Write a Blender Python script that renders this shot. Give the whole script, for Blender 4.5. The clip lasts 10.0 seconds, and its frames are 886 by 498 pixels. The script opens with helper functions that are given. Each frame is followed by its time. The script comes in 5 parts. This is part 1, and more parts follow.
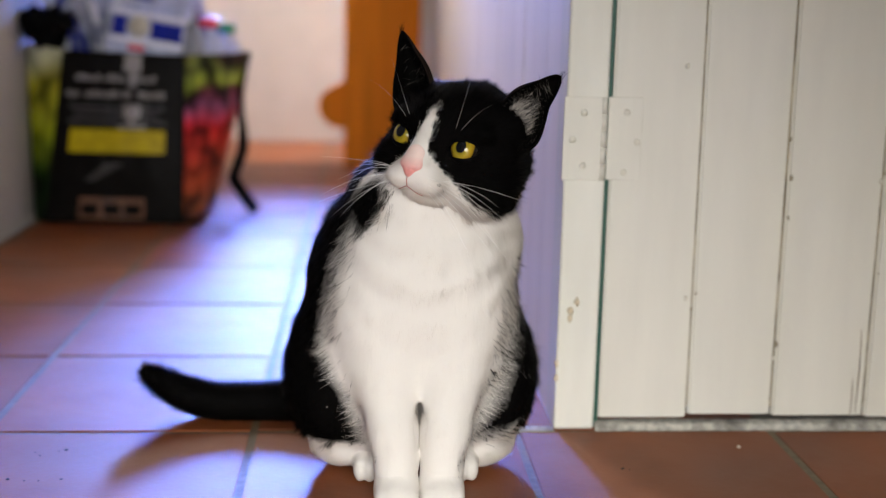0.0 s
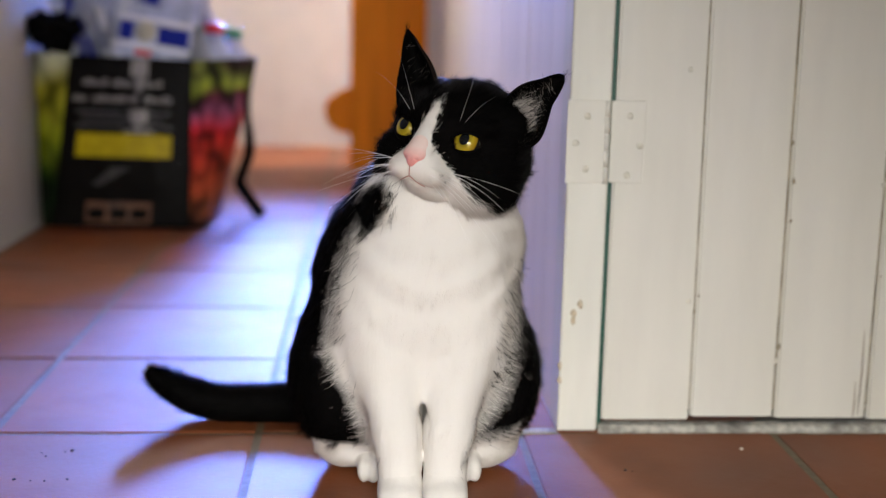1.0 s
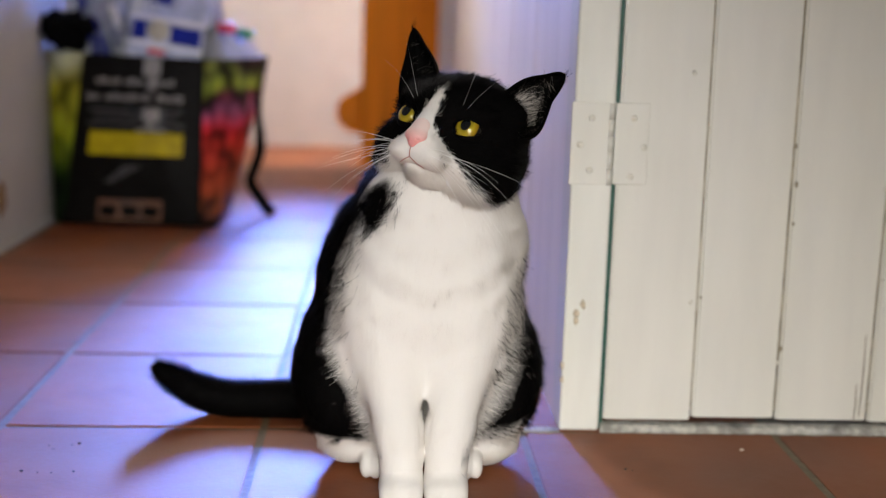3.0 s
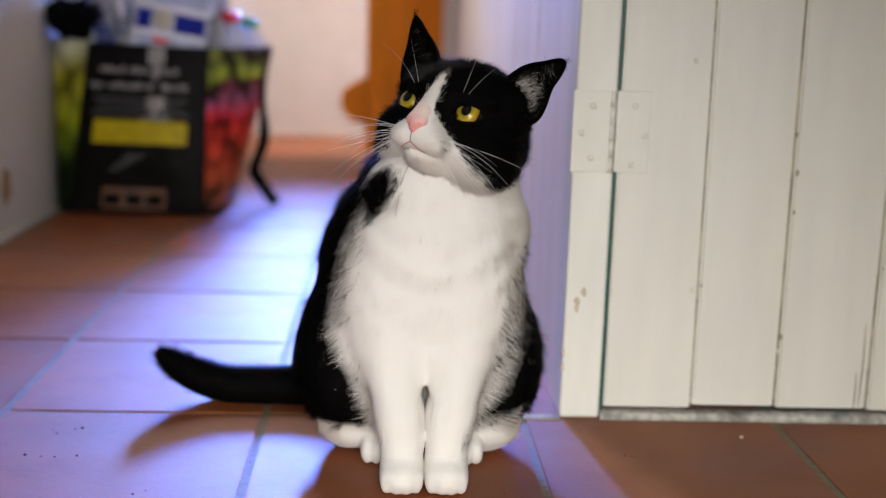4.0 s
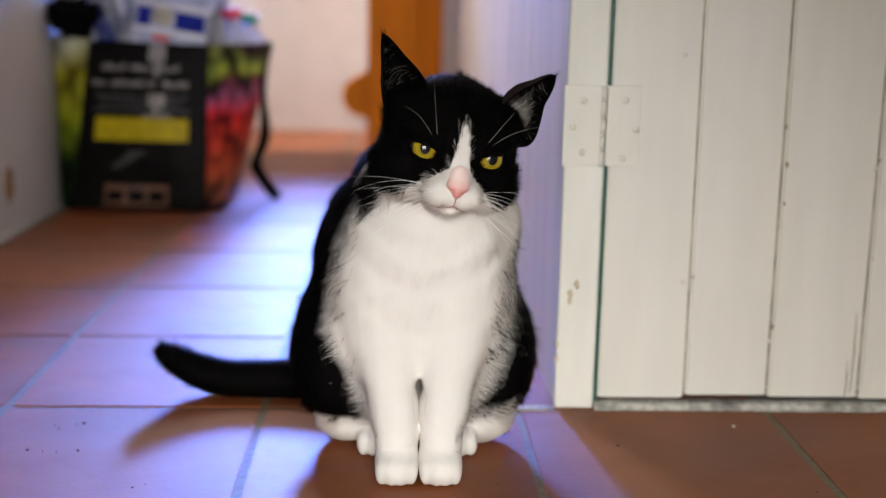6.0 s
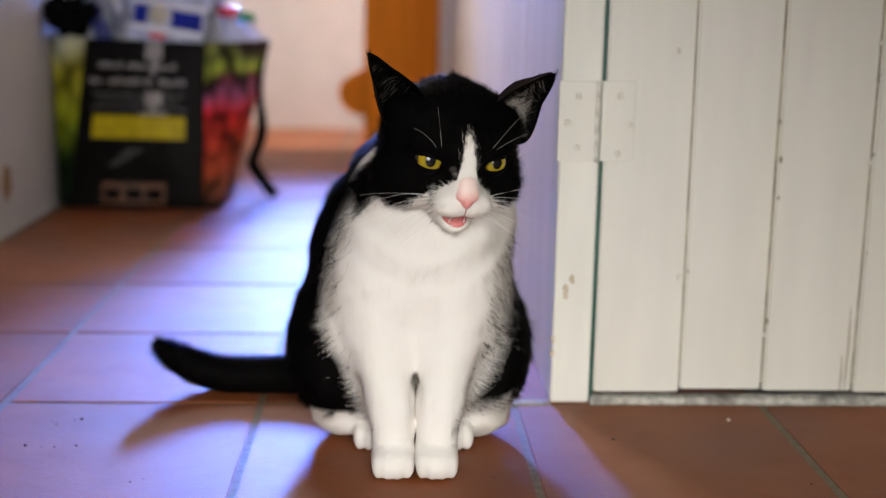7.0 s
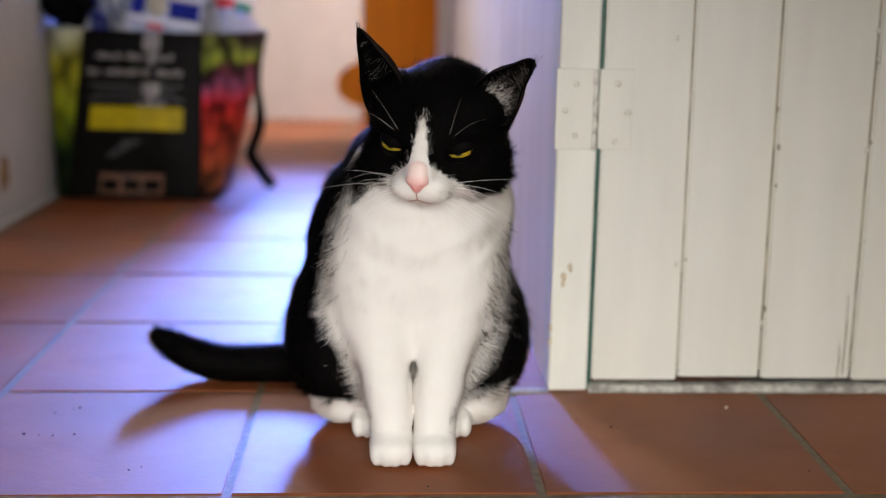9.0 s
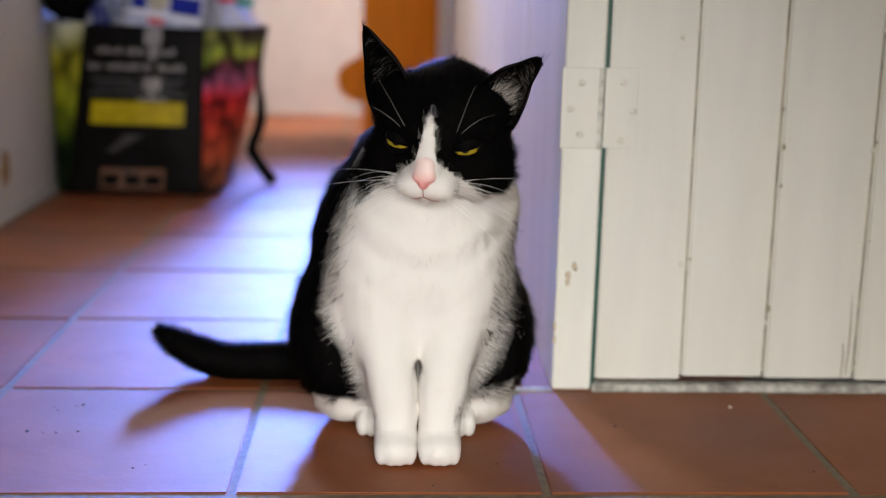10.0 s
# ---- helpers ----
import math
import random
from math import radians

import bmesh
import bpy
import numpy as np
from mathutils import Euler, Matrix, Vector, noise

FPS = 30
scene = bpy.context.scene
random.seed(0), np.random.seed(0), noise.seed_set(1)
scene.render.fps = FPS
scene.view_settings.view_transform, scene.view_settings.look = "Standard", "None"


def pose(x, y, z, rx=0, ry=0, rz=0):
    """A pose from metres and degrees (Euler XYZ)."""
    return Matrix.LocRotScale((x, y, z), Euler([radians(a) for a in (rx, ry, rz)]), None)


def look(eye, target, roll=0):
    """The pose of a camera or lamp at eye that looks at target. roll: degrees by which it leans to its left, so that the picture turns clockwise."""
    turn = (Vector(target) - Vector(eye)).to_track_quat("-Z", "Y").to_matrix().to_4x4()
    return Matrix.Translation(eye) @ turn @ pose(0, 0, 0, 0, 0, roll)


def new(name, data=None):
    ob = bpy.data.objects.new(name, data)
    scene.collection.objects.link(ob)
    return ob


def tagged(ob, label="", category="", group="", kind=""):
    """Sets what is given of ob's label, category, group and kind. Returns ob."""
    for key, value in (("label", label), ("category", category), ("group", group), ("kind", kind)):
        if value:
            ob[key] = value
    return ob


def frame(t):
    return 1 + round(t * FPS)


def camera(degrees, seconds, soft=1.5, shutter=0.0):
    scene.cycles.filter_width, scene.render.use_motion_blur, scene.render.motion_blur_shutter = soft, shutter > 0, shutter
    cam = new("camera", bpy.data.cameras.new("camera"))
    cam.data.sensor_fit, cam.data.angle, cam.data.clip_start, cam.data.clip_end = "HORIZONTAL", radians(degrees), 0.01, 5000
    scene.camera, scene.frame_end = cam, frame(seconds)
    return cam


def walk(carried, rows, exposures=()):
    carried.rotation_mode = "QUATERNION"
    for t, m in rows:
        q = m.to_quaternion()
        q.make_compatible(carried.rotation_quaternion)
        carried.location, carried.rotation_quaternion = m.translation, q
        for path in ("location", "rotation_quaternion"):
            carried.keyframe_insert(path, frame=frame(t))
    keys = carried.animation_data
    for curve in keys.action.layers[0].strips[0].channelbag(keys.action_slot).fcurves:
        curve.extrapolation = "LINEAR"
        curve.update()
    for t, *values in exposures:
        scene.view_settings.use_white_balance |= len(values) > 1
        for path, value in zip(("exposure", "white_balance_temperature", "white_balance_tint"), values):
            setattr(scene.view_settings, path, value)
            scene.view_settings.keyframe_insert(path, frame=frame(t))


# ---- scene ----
cam = camera(41.1, 10.0, soft=1.1)
PATH = [
    (0, (0.102, -1.075, 0.391), (0.237, 0.883, 0.003), 1.2),
    (0.5, (0.104, -1.079, 0.388), (0.234, 0.881, 0.008), 1.3),
    (1, (0.104, -1.082, 0.389), (0.228, 0.878, 0.011), 1.2),
    (1.5, (0.107, -1.085, 0.389), (0.224, 0.876, 0.014), 1.1),
    (2, (0.108, -1.09, 0.389), (0.221, 0.872, 0.017), 1.3),
    (2.5, (0.11, -1.092, 0.39), (0.218, 0.871, 0.018), 1.5),
    (4, (0.114, -1.099, 0.386), (0.209, 0.86, -0.004), 1.8),
    (4.5, (0.117, -1.104, 0.388), (0.207, 0.856, -0.004), 1.7),
    (5, (0.117, -1.11, 0.39), (0.203, 0.849, -0.004), 1.6),
    (5.5, (0.123, -1.111, 0.392), (0.204, 0.847, -0.01), 1.3),
    (7, (0.128, -1.119, 0.39), (0.214, 0.838, -0.017), 1.0),
    (7.5, (0.13, -1.119, 0.386), (0.216, 0.835, -0.032), 0.9),
    (8, (0.128, -1.118, 0.384), (0.215, 0.836, -0.033), 0.8),
    (8.5, (0.13, -1.119, 0.385), (0.216, 0.835, -0.034), 0.9),
    (9, (0.129, -1.12, 0.386), (0.217, 0.833, -0.033), 0.9),
    (9.5, (0.127, -1.118, 0.383), (0.212, 0.836, -0.035), 1.0),
    (10, (0.122, -1.117, 0.389), (0.215, 0.835, -0.039), 1.2),
]
walk(cam, [(t, look(eye, target, roll)) for t, eye, target, roll in PATH])
cam.data.dof.use_dof = True
cam.data.dof.focus_distance = 0.925
cam.data.dof.aperture_fstop = 3.4

# ---- light ----
scene.view_settings.exposure = 0.0
world = bpy.data.worlds.new("sky")
scene.world = world
world.use_nodes = True
wn = world.node_tree
sky = wn.nodes.new("ShaderNodeTexSky")
sky.sky_type = "NISHITA"
sky.sun_disc = False
sky.sun_elevation = radians(38)
sky.sun_rotation = radians(150)
wn.links.new(sky.outputs["Color"], wn.nodes["Background"].inputs["Color"])
wn.nodes["Background"].inputs["Strength"].default_value = 0.1


LEFT_WALL = -0.515


def window_light(name, at, target, sx, sy, watts, colour, spread=180):
    """Sky light in an unseen window's opening; spread limits where it falls."""
    la = bpy.data.lights.new(name, "AREA")
    la.shape, la.size, la.size_y, la.energy, la.color = "RECTANGLE", sx, sy, watts, colour
    la.spread = radians(spread)
    ob = new(name, la)
    ob.matrix_world = look(at, target)
    return ob


window_light("back_window_light", (-0.01, 2.58, 0.95), (-0.05, -0.38, 0.02), 0.37, 0.40, 17.3, (0.165, 0.285, 1.0), 44)
window_light("hall_window_light", (1.36, 2.37, 1.30), (0.0, 2.56, 0.7), 0.38, 1.0, 76, (0.94, 0.92, 0.98))
# unseen fill added to brighten the panelling, post and end wall
window_light("passage_fill_light", (LEFT_WALL + 0.03, 1.85, 1.65), (0.29, 0.95, 0.75), 0.56, 0.76, 8.8, (1.0, 0.91, 0.85), 84)
window_light("garden_door_light", (0.16, -1.86, 0.50), (0.14, -0.15, -0.28), 0.84, 0.86, 6.05, (0.98, 0.967, 0.905), 66)


# ---- materials ----
def mat(name, colour, rough=0.5, metal=0.0, vary=0.12, scale=30.0, bump=0.0, bscale=80.0, coat=0.0, spec=0.5, fine=4.0,
        second=None, sscale=4.0, samount=0.5, random_each=0.0, sheen=0.0, trans=0.0, alpha=1.0, space="Object"):
    m = bpy.data.materials.new(name)
    m.use_nodes = True
    nt = m.node_tree
    n, l = nt.nodes, nt.links
    b = n["Principled BSDF"]
    b.inputs["Roughness"].default_value = rough
    b.inputs["Metallic"].default_value = metal
    b.inputs["Coat Weight"].default_value = coat
    b.inputs["Coat Roughness"].default_value = 0.12
    b.inputs["Specular IOR Level"].default_value = spec
    b.inputs["Sheen Weight"].default_value = sheen
    b.inputs["Transmission Weight"].default_value = trans
    b.inputs["Alpha"].default_value = alpha
    tc = n.new("ShaderNodeTexCoord")
    co = tc.outputs[space]
    no = n.new("ShaderNodeTexNoise")
    no.inputs["Scale"].default_value = scale
    no.inputs["Detail"].default_value = fine
    l.new(co, no.inputs["Vector"])
    c = colour
    mixa = n.new("ShaderNodeMix")
    mixa.data_type = "RGBA"
    mixa.inputs["A"].default_value = (c[0] * (1 - vary), c[1] * (1 - vary), c[2] * (1 - vary), 1)
    mixa.inputs["B"].default_value = (min(1, c[0] * (1 + vary)), min(1, c[1] * (1 + vary)), min(1, c[2] * (1 + vary)), 1)
    ra = n.new("ShaderNodeMapRange")
    ra.inputs["From Min"].default_value, ra.inputs["From Max"].default_value = 0.3, 0.7
    l.new(no.outputs["Fac"], ra.inputs["Value"])
    l.new(ra.outputs["Result"], mixa.inputs["Factor"])
    out = mixa.outputs["Result"]
    if second:
        n2 = n.new("ShaderNodeTexNoise")
        n2.inputs["Scale"].default_value = sscale
        n2.inputs["Detail"].default_value = 5
        l.new(co, n2.inputs["Vector"])
        r2 = n.new("ShaderNodeMapRange")
        r2.inputs["From Min"].default_value, r2.inputs["From Max"].default_value = 0.45, 0.75
        r2.inputs["To Max"].default_value = samount
        l.new(n2.outputs["Fac"], r2.inputs["Value"])
        m2 = n.new("ShaderNodeMix")
        m2.data_type = "RGBA"
        l.new(r2.outputs["Result"], m2.inputs["Factor"])
        l.new(out, m2.inputs["A"])
        m2.inputs["B"].default_value = (*second, 1)
        out = m2.outputs["Result"]
    if random_each:
        oi = n.new("ShaderNodeObjectInfo")
        r3 = n.new("ShaderNodeMapRange")
        r3.inputs["To Min"].default_value, r3.inputs["To Max"].default_value = 1 - random_each, 1 + random_each
        l.new(oi.outputs["Random"], r3.inputs["Value"])
        hs = n.new("ShaderNodeHueSaturation")
        l.new(r3.outputs["Result"], hs.inputs["Value"])
        l.new(out, hs.inputs["Color"])
        out = hs.outputs["Color"]
    l.new(out, b.inputs["Base Color"])
    if bump:
        nb = n.new("ShaderNodeTexNoise")
        nb.inputs["Scale"].default_value = bscale
        nb.inputs["Detail"].default_value = 6
        l.new(co, nb.inputs["Vector"])
        bu = n.new("ShaderNodeBump")
        bu.inputs["Strength"].default_value = bump
        bu.inputs["Distance"].default_value = 0.002
        l.new(nb.outputs["Fac"], bu.inputs["Height"])
        l.new(bu.outputs["Normal"], b.inputs["Normal"])
        rr = n.new("ShaderNodeMapRange")
        rr.inputs["To Min"].default_value, rr.inputs["To Max"].default_value = max(0, rough - 0.08), rough + 0.08
        l.new(nb.outputs["Fac"], rr.inputs["Value"])
        l.new(rr.outputs["Result"], b.inputs["Roughness"])
    return m


def stretched(m, vec):
    """Stretch all textures of a material (wood grain, brush marks)."""
    nt = m.node_tree
    mp = nt.nodes.new("ShaderNodeMapping")
    mp.inputs["Scale"].default_value = vec
    tc = next(x for x in nt.nodes if x.type == "TEX_COORD")
    for lk in list(nt.links):
        if lk.from_node == tc:
            to, so = lk.to_socket, lk.from_socket
            nt.links.new(mp.outputs["Vector"], to)
            nt.links.new(so, mp.inputs["Vector"])
    return m


M_TILE = mat("terracotta_tile", (0.23, 0.054, 0.004), 0.50, vary=0.22, scale=14, bump=0.25, bscale=40, second=(0.085, 0.025, 0.008),
             sscale=7, samount=0.7, random_each=0.12, coat=1.0, space="Object", spec=0.1)
M_TILE.node_tree.nodes["Principled BSDF"].inputs["Coat Roughness"].default_value = 0.70
M_TILE.node_tree.nodes["Principled BSDF"].inputs["Coat IOR"].default_value = 1.5
M_GROUT = mat("cement_grout", (0.150, 0.112, 0.066), 0.8, vary=0.25, scale=120, bump=0.3, bscale=300, second=(0.06, 0.042, 0.028), sscale=9, coat=1.0, spec=0.1)
M_GROUT.node_tree.nodes["Principled BSDF"].inputs["Coat Roughness"].default_value = 0.70
M_GROUT.node_tree.nodes["Principled BSDF"].inputs["Coat IOR"].default_value = 1.5


def grainy_coat(m, scale, strength):
    """The wax on the tiles is dusty and faintly pitted."""
    nt = m.node_tree
    tc = nt.nodes.new("ShaderNodeTexCoord")
    no = nt.nodes.new("ShaderNodeTexNoise")
    no.inputs["Scale"].default_value = scale
    no.inputs["Detail"].default_value = 8
    nt.links.new(tc.outputs["Object"], no.inputs["Vector"])
    bu = nt.nodes.new("ShaderNodeBump")
    bu.inputs["Strength"].default_value = strength
    bu.inputs["Distance"].default_value = 0.0015
    nt.links.new(no.outputs["Fac"], bu.inputs["Height"])
    nt.links.new(bu.outputs["Normal"], nt.nodes["Principled BSDF"].inputs["Coat Normal"])
    wear = nt.nodes.new("ShaderNodeTexNoise")
    wear.inputs["Scale"].default_value = 11
    wear.inputs["Detail"].default_value = 6
    nt.links.new(tc.outputs["Object"], wear.inputs["Vector"])
    mr = nt.nodes.new("ShaderNodeMapRange")
    mr.inputs["From Min"].default_value, mr.inputs["From Max"].default_value = 0.3, 0.7
    mr.inputs["To Min"].default_value, mr.inputs["To Max"].default_value = 0.72, 1.0
    nt.links.new(wear.outputs["Fac"], mr.inputs["Value"])
    nt.links.new(mr.outputs["Result"], nt.nodes["Principled BSDF"].inputs["Coat Weight"])


grainy_coat(M_TILE, 210, 0.35)
M_DOOR = stretched(mat("cream_gloss_paint", (0.69, 0.670, 0.60), 0.42, vary=0.04, scale=40, bump=0.25, bscale=60,
                       second=(0.58, 0.55, 0.42), sscale=5, samount=0.35, random_each=0.02), (1, 1, 0.15))
M_PANEL = stretched(mat("white_gloss_panelling", (0.80, 0.74, 0.68), 0.5, vary=0.04, scale=30, bump=0.12, bscale=40,
                        random_each=0.04), (1, 1, 0.12))
M_FRAME = stretched(mat("white_frame_paint", (0.76, 0.75, 0.68), 0.42, vary=0.05, scale=40, bump=0.25, bscale=60,
                        second=(0.55, 0.52, 0.44), sscale=6, samount=0.3), (1, 1, 0.2))
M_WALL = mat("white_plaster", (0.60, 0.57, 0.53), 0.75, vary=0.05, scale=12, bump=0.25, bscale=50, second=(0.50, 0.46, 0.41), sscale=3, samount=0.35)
# left wall's white plaster, darkened in its colour to stand for shade
M_WALL_SHADED = mat("shaded_white_plaster", (0.42, 0.405, 0.37), 0.85, vary=0.06, scale=12, bump=0.25, bscale=50, second=(0.31, 0.29, 0.25), sscale=3, samount=0.4, spec=0.1)
M_GRIME = mat("grimy_groove", (0.33, 0.285, 0.20), 0.8, vary=0.45, scale=60, second=(0.14, 0.11, 0.07), sscale=25, samount=0.8)
M_CEIL = mat("ceiling_paint", (0.78, 0.76, 0.72), 0.8, vary=0.03, scale=10, bump=0.1)
M_GREENGAP = mat("old_green_paint", (0.010, 0.075, 0.050), 0.5, vary=0.2, scale=90)
M_MORTAR = mat("crumbling_mortar", (0.44, 0.42, 0.37), 0.85, vary=0.35, scale=150, bump=0.7, bscale=220, second=(0.10, 0.09, 0.08), sscale=40, samount=0.9)
M_WOOD = stretched(mat("varnished_orange_wood", (0.74, 0.225, 0.008), 0.5, vary=0.22, scale=26, bump=0.08, bscale=60,
                       second=(0.56, 0.15, 0.006), sscale=9, samount=0.6, coat=0.0, spec=0.1), (1, 1, 0.08))
M_BARE = mat("bare_wood_chip", (0.58, 0.49, 0.35), 0.7, vary=0.35, scale=400)
M_SCREW = mat("painted_screw_head", (0.66, 0.63, 0.54), 0.35, vary=0.05)
M_STAIN = mat("brown_stain", (0.20, 0.12, 0.05), 0.8, vary=0.3, scale=60)
M_CRUMB = mat("dark_crumb", (0.03, 0.02, 0.016), 0.8)
M_PALE = mat("pale_crumb", (0.6, 0.5, 0.42), 0.7)

M_BLACKFUR = mat("black_fur", (0.0026, 0.0023, 0.0022), 0.65, vary=0.3, scale=60, spec=0.03)
M_WHITEFUR = mat("white_fur", (0.73, 0.69, 0.645), 0.6, vary=0.04, scale=60, spec=0.15, second=(0.65, 0.605, 0.56), sscale=25, samount=0.35)
M_PINK = mat("pink_nose_skin", (0.74, 0.30, 0.28), 0.42, vary=0.10, scale=240, bump=0.2, bscale=900)
M_PINK.node_tree.nodes["Principled BSDF"].inputs["Specular IOR Level"].default_value = 0.35


def paler_above(m, z0, z1, colour):
    """The nose's leather fades into thin pale fur up its bridge."""
    nt = m.node_tree
    b = nt.nodes["Principled BSDF"]
    src = b.inputs["Base Color"].links[0].from_socket
    tc = nt.nodes.new("ShaderNodeTexCoord")
    sx = nt.nodes.new("ShaderNodeSeparateXYZ")
    nt.links.new(tc.outputs["Object"], sx.inputs["Vector"])
    mr = nt.nodes.new("ShaderNodeMapRange")
    mr.inputs["From Min"].default_value, mr.inputs["From Max"].default_value = z0, z1
    nt.links.new(sx.outputs["Z"], mr.inputs["Value"])
    mx = nt.nodes.new("ShaderNodeMix")
    mx.data_type = "RGBA"
    nt.links.new(mr.outputs["Result"], mx.inputs["Factor"])
    nt.links.new(src, mx.inputs["A"])
    mx.inputs["B"].default_value = (*colour, 1)
    nt.links.new(mx.outputs["Result"], b.inputs["Base Color"])


paler_above(M_PINK, -0.0135, -0.002, (0.80, 0.62, 0.57))
M_TONGUE = mat("pink_tongue", (0.62, 0.19, 0.19), 0.35, vary=0.12, scale=300, bump=0.3, bscale=900)
M_EARSKIN = mat("ear_skin", (0.022, 0.015, 0.013), 0.8, vary=0.25, scale=90, second=(0.05, 0.034, 0.03), sscale=50, samount=0.7, spec=0.0)
M_PALEHAIR = mat("pale_ear_hair", (0.42, 0.38, 0.35), 0.6, vary=0.3, scale=300)
M_TUFT = mat("grey_ear_hair", (0.095, 0.08, 0.07), 0.5, vary=0.3, scale=200)
M_LIP = mat("dark_pink_lip", (0.42, 0.19, 0.165), 0.45, vary=0.2, scale=300)
M_MOUTH = mat("dark_red_mouth", (0.16, 0.030, 0.028), 0.4, vary=0.25, scale=200)
M_TOOTH = mat("tooth", (0.80, 0.76, 0.66), 0.3)
M_WHISK = mat("white_whisker", (0.85, 0.84, 0.82), 0.35, vary=0.02)


def coat_material():
    """Black and white coat: the pattern is stored on the mesh as the attribute 'coat'."""
    m = mat("black_and_white_coat", (0.0030, 0.0027, 0.0027), 0.9, vary=0.3, scale=60, spec=0.0, bump=0.35, bscale=160)
    stretched(m, (1, 1, 0.22))
    nt = m.node_tree
    at = nt.nodes.new("ShaderNodeAttribute")
    at.attribute_name = "coat"
    mx = nt.nodes.new("ShaderNodeMix")
    mx.data_type = "RGBA"
    b = nt.nodes["Principled BSDF"]
    src = b.inputs["Base Color"].links[0].from_socket
    nt.links.new(src, mx.inputs["A"])
    mx.inputs["B"].default_value = (0.74, 0.705, 0.665, 1)
    nt.links.new(at.outputs["Fac"], mx.inputs["Factor"])
    nt.links.new(mx.outputs["Result"], b.inputs["Base Color"])
    return m


M_COAT = coat_material()


def let_through(m, amount):
    """Fine hair lets light through: mix the surface with a translucent one of the same colour."""
    nt = m.node_tree
    b = nt.nodes["Principled BSDF"]
    o = next(x for x in nt.nodes if x.type == "OUTPUT_MATERIAL")
    tr = nt.nodes.new("ShaderNodeBsdfTranslucent")
    nt.links.new(b.inputs["Base Color"].links[0].from_socket, tr.inputs["Color"])
    mx = nt.nodes.new("ShaderNodeMixShader")
    mx.inputs["Fac"].default_value = amount
    nt.links.new(b.outputs[0], mx.inputs[1])
    nt.links.new(tr.outputs[0], mx.inputs[2])
    nt.links.new(mx.outputs[0], o.inputs["Surface"])


let_through(M_WHITEFUR, 0.24)


def each_strand(m, amount):
    """Every hair a little lighter or darker than the next."""
    nt = m.node_tree
    b = nt.nodes["Principled BSDF"]
    src = b.inputs["Base Color"].links[0].from_socket
    g = nt.nodes.new("ShaderNodeNewGeometry")
    r = nt.nodes.new("ShaderNodeMapRange")
    r.inputs["To Min"].default_value, r.inputs["To Max"].default_value = 1 - amount, 1 + amount * 0.4
    nt.links.new(g.outputs["Random Per Island"], r.inputs["Value"])
    h = nt.nodes.new("ShaderNodeHueSaturation")
    nt.links.new(src, h.inputs["Color"])
    nt.links.new(r.outputs["Result"], h.inputs["Value"])
    nt.links.new(h.outputs["Color"], b.inputs["Base Color"])


each_strand(M_WHITEFUR, 0.10)
each_strand(M_BLACKFUR, 0.8)
each_strand(M_TUFT, 0.6)


def eye_material():
    m = bpy.data.materials.new("amber_eye")
    m.use_nodes = True
    n, l = m.node_tree.nodes, m.node_tree.links
    b = n["Principled BSDF"]
    tc = n.new("ShaderNodeTexCoord")
    sx = n.new("ShaderNodeSeparateXYZ")
    l.new(tc.outputs["Object"], sx.inputs["Vector"])
    cx = n.new("ShaderNodeCombineXYZ")
    mu = n.new("ShaderNodeMath")
    mu.operation = "MULTIPLY"
    mu.inputs[1].default_value = 1.25
    l.new(sx.outputs["X"], mu.inputs[0])
    l.new(mu.outputs[0], cx.inputs["X"])
    l.new(sx.outputs["Z"], cx.inputs["Z"])
    le = n.new("ShaderNodeVectorMath")
    le.operation = "LENGTH"
    l.new(cx.outputs["Vector"], le.inputs[0])
    no = n.new("ShaderNodeTexNoise")
    no.inputs["Scale"].default_value = 900
    l.new(tc.outputs["Object"], no.inputs["Vector"])
    ad = n.new("ShaderNodeMath")
    ad.operation = "MULTIPLY_ADD"
    ad.inputs[1].default_value = 0.0006
    l.new(no.outputs["Fac"], ad.inputs[0])
    l.new(le.outputs["Value"], ad.inputs[2])
    cr = n.new("ShaderNodeValToRGB")
    mr = n.new("ShaderNodeMapRange")
    mr.inputs["From Max"].default_value = 0.0140
    l.new(ad.outputs[0], mr.inputs["Value"])
    l.new(mr.outputs["Result"], cr.inputs["Fac"])
    e = cr.color_ramp.elements
    e[0].position, e[0].color = 0.0, (0.004, 0.005, 0.006, 1)
    e[1].position, e[1].color = 0.98, (0.012, 0.010, 0.008, 1)
    for p, c in ((0.36, (0.004, 0.005, 0.006, 1)), (0.40, (0.23, 0.18, 0.012, 1)), (0.62, (0.39, 0.285, 0.016, 1)),
                 (0.84, (0.28, 0.165, 0.008, 1)), (0.90, (0.012, 0.010, 0.008, 1))):
        x = e.new(p)
        x.color = c
    l.new(cr.outputs["Color"], b.inputs["Base Color"])
    b.inputs["Roughness"].default_value = 0.5
    b.inputs["Specular IOR Level"].default_value = 0.05
    b.inputs["Coat Weight"].default_value = 1.0
    b.inputs["Coat Roughness"].default_value = 0.02
    return m


M_EYE = eye_material()


# ---- builders ----
def part(name, bm, material, parent=None, label=""):
    me = bpy.data.meshes.new(name)
    bm.to_mesh(me)
    bm.free()
    me.materials.append(material)
    ob = new(name, me)
    ob.parent = parent
    if label:
        tagged(ob, label)
    return ob


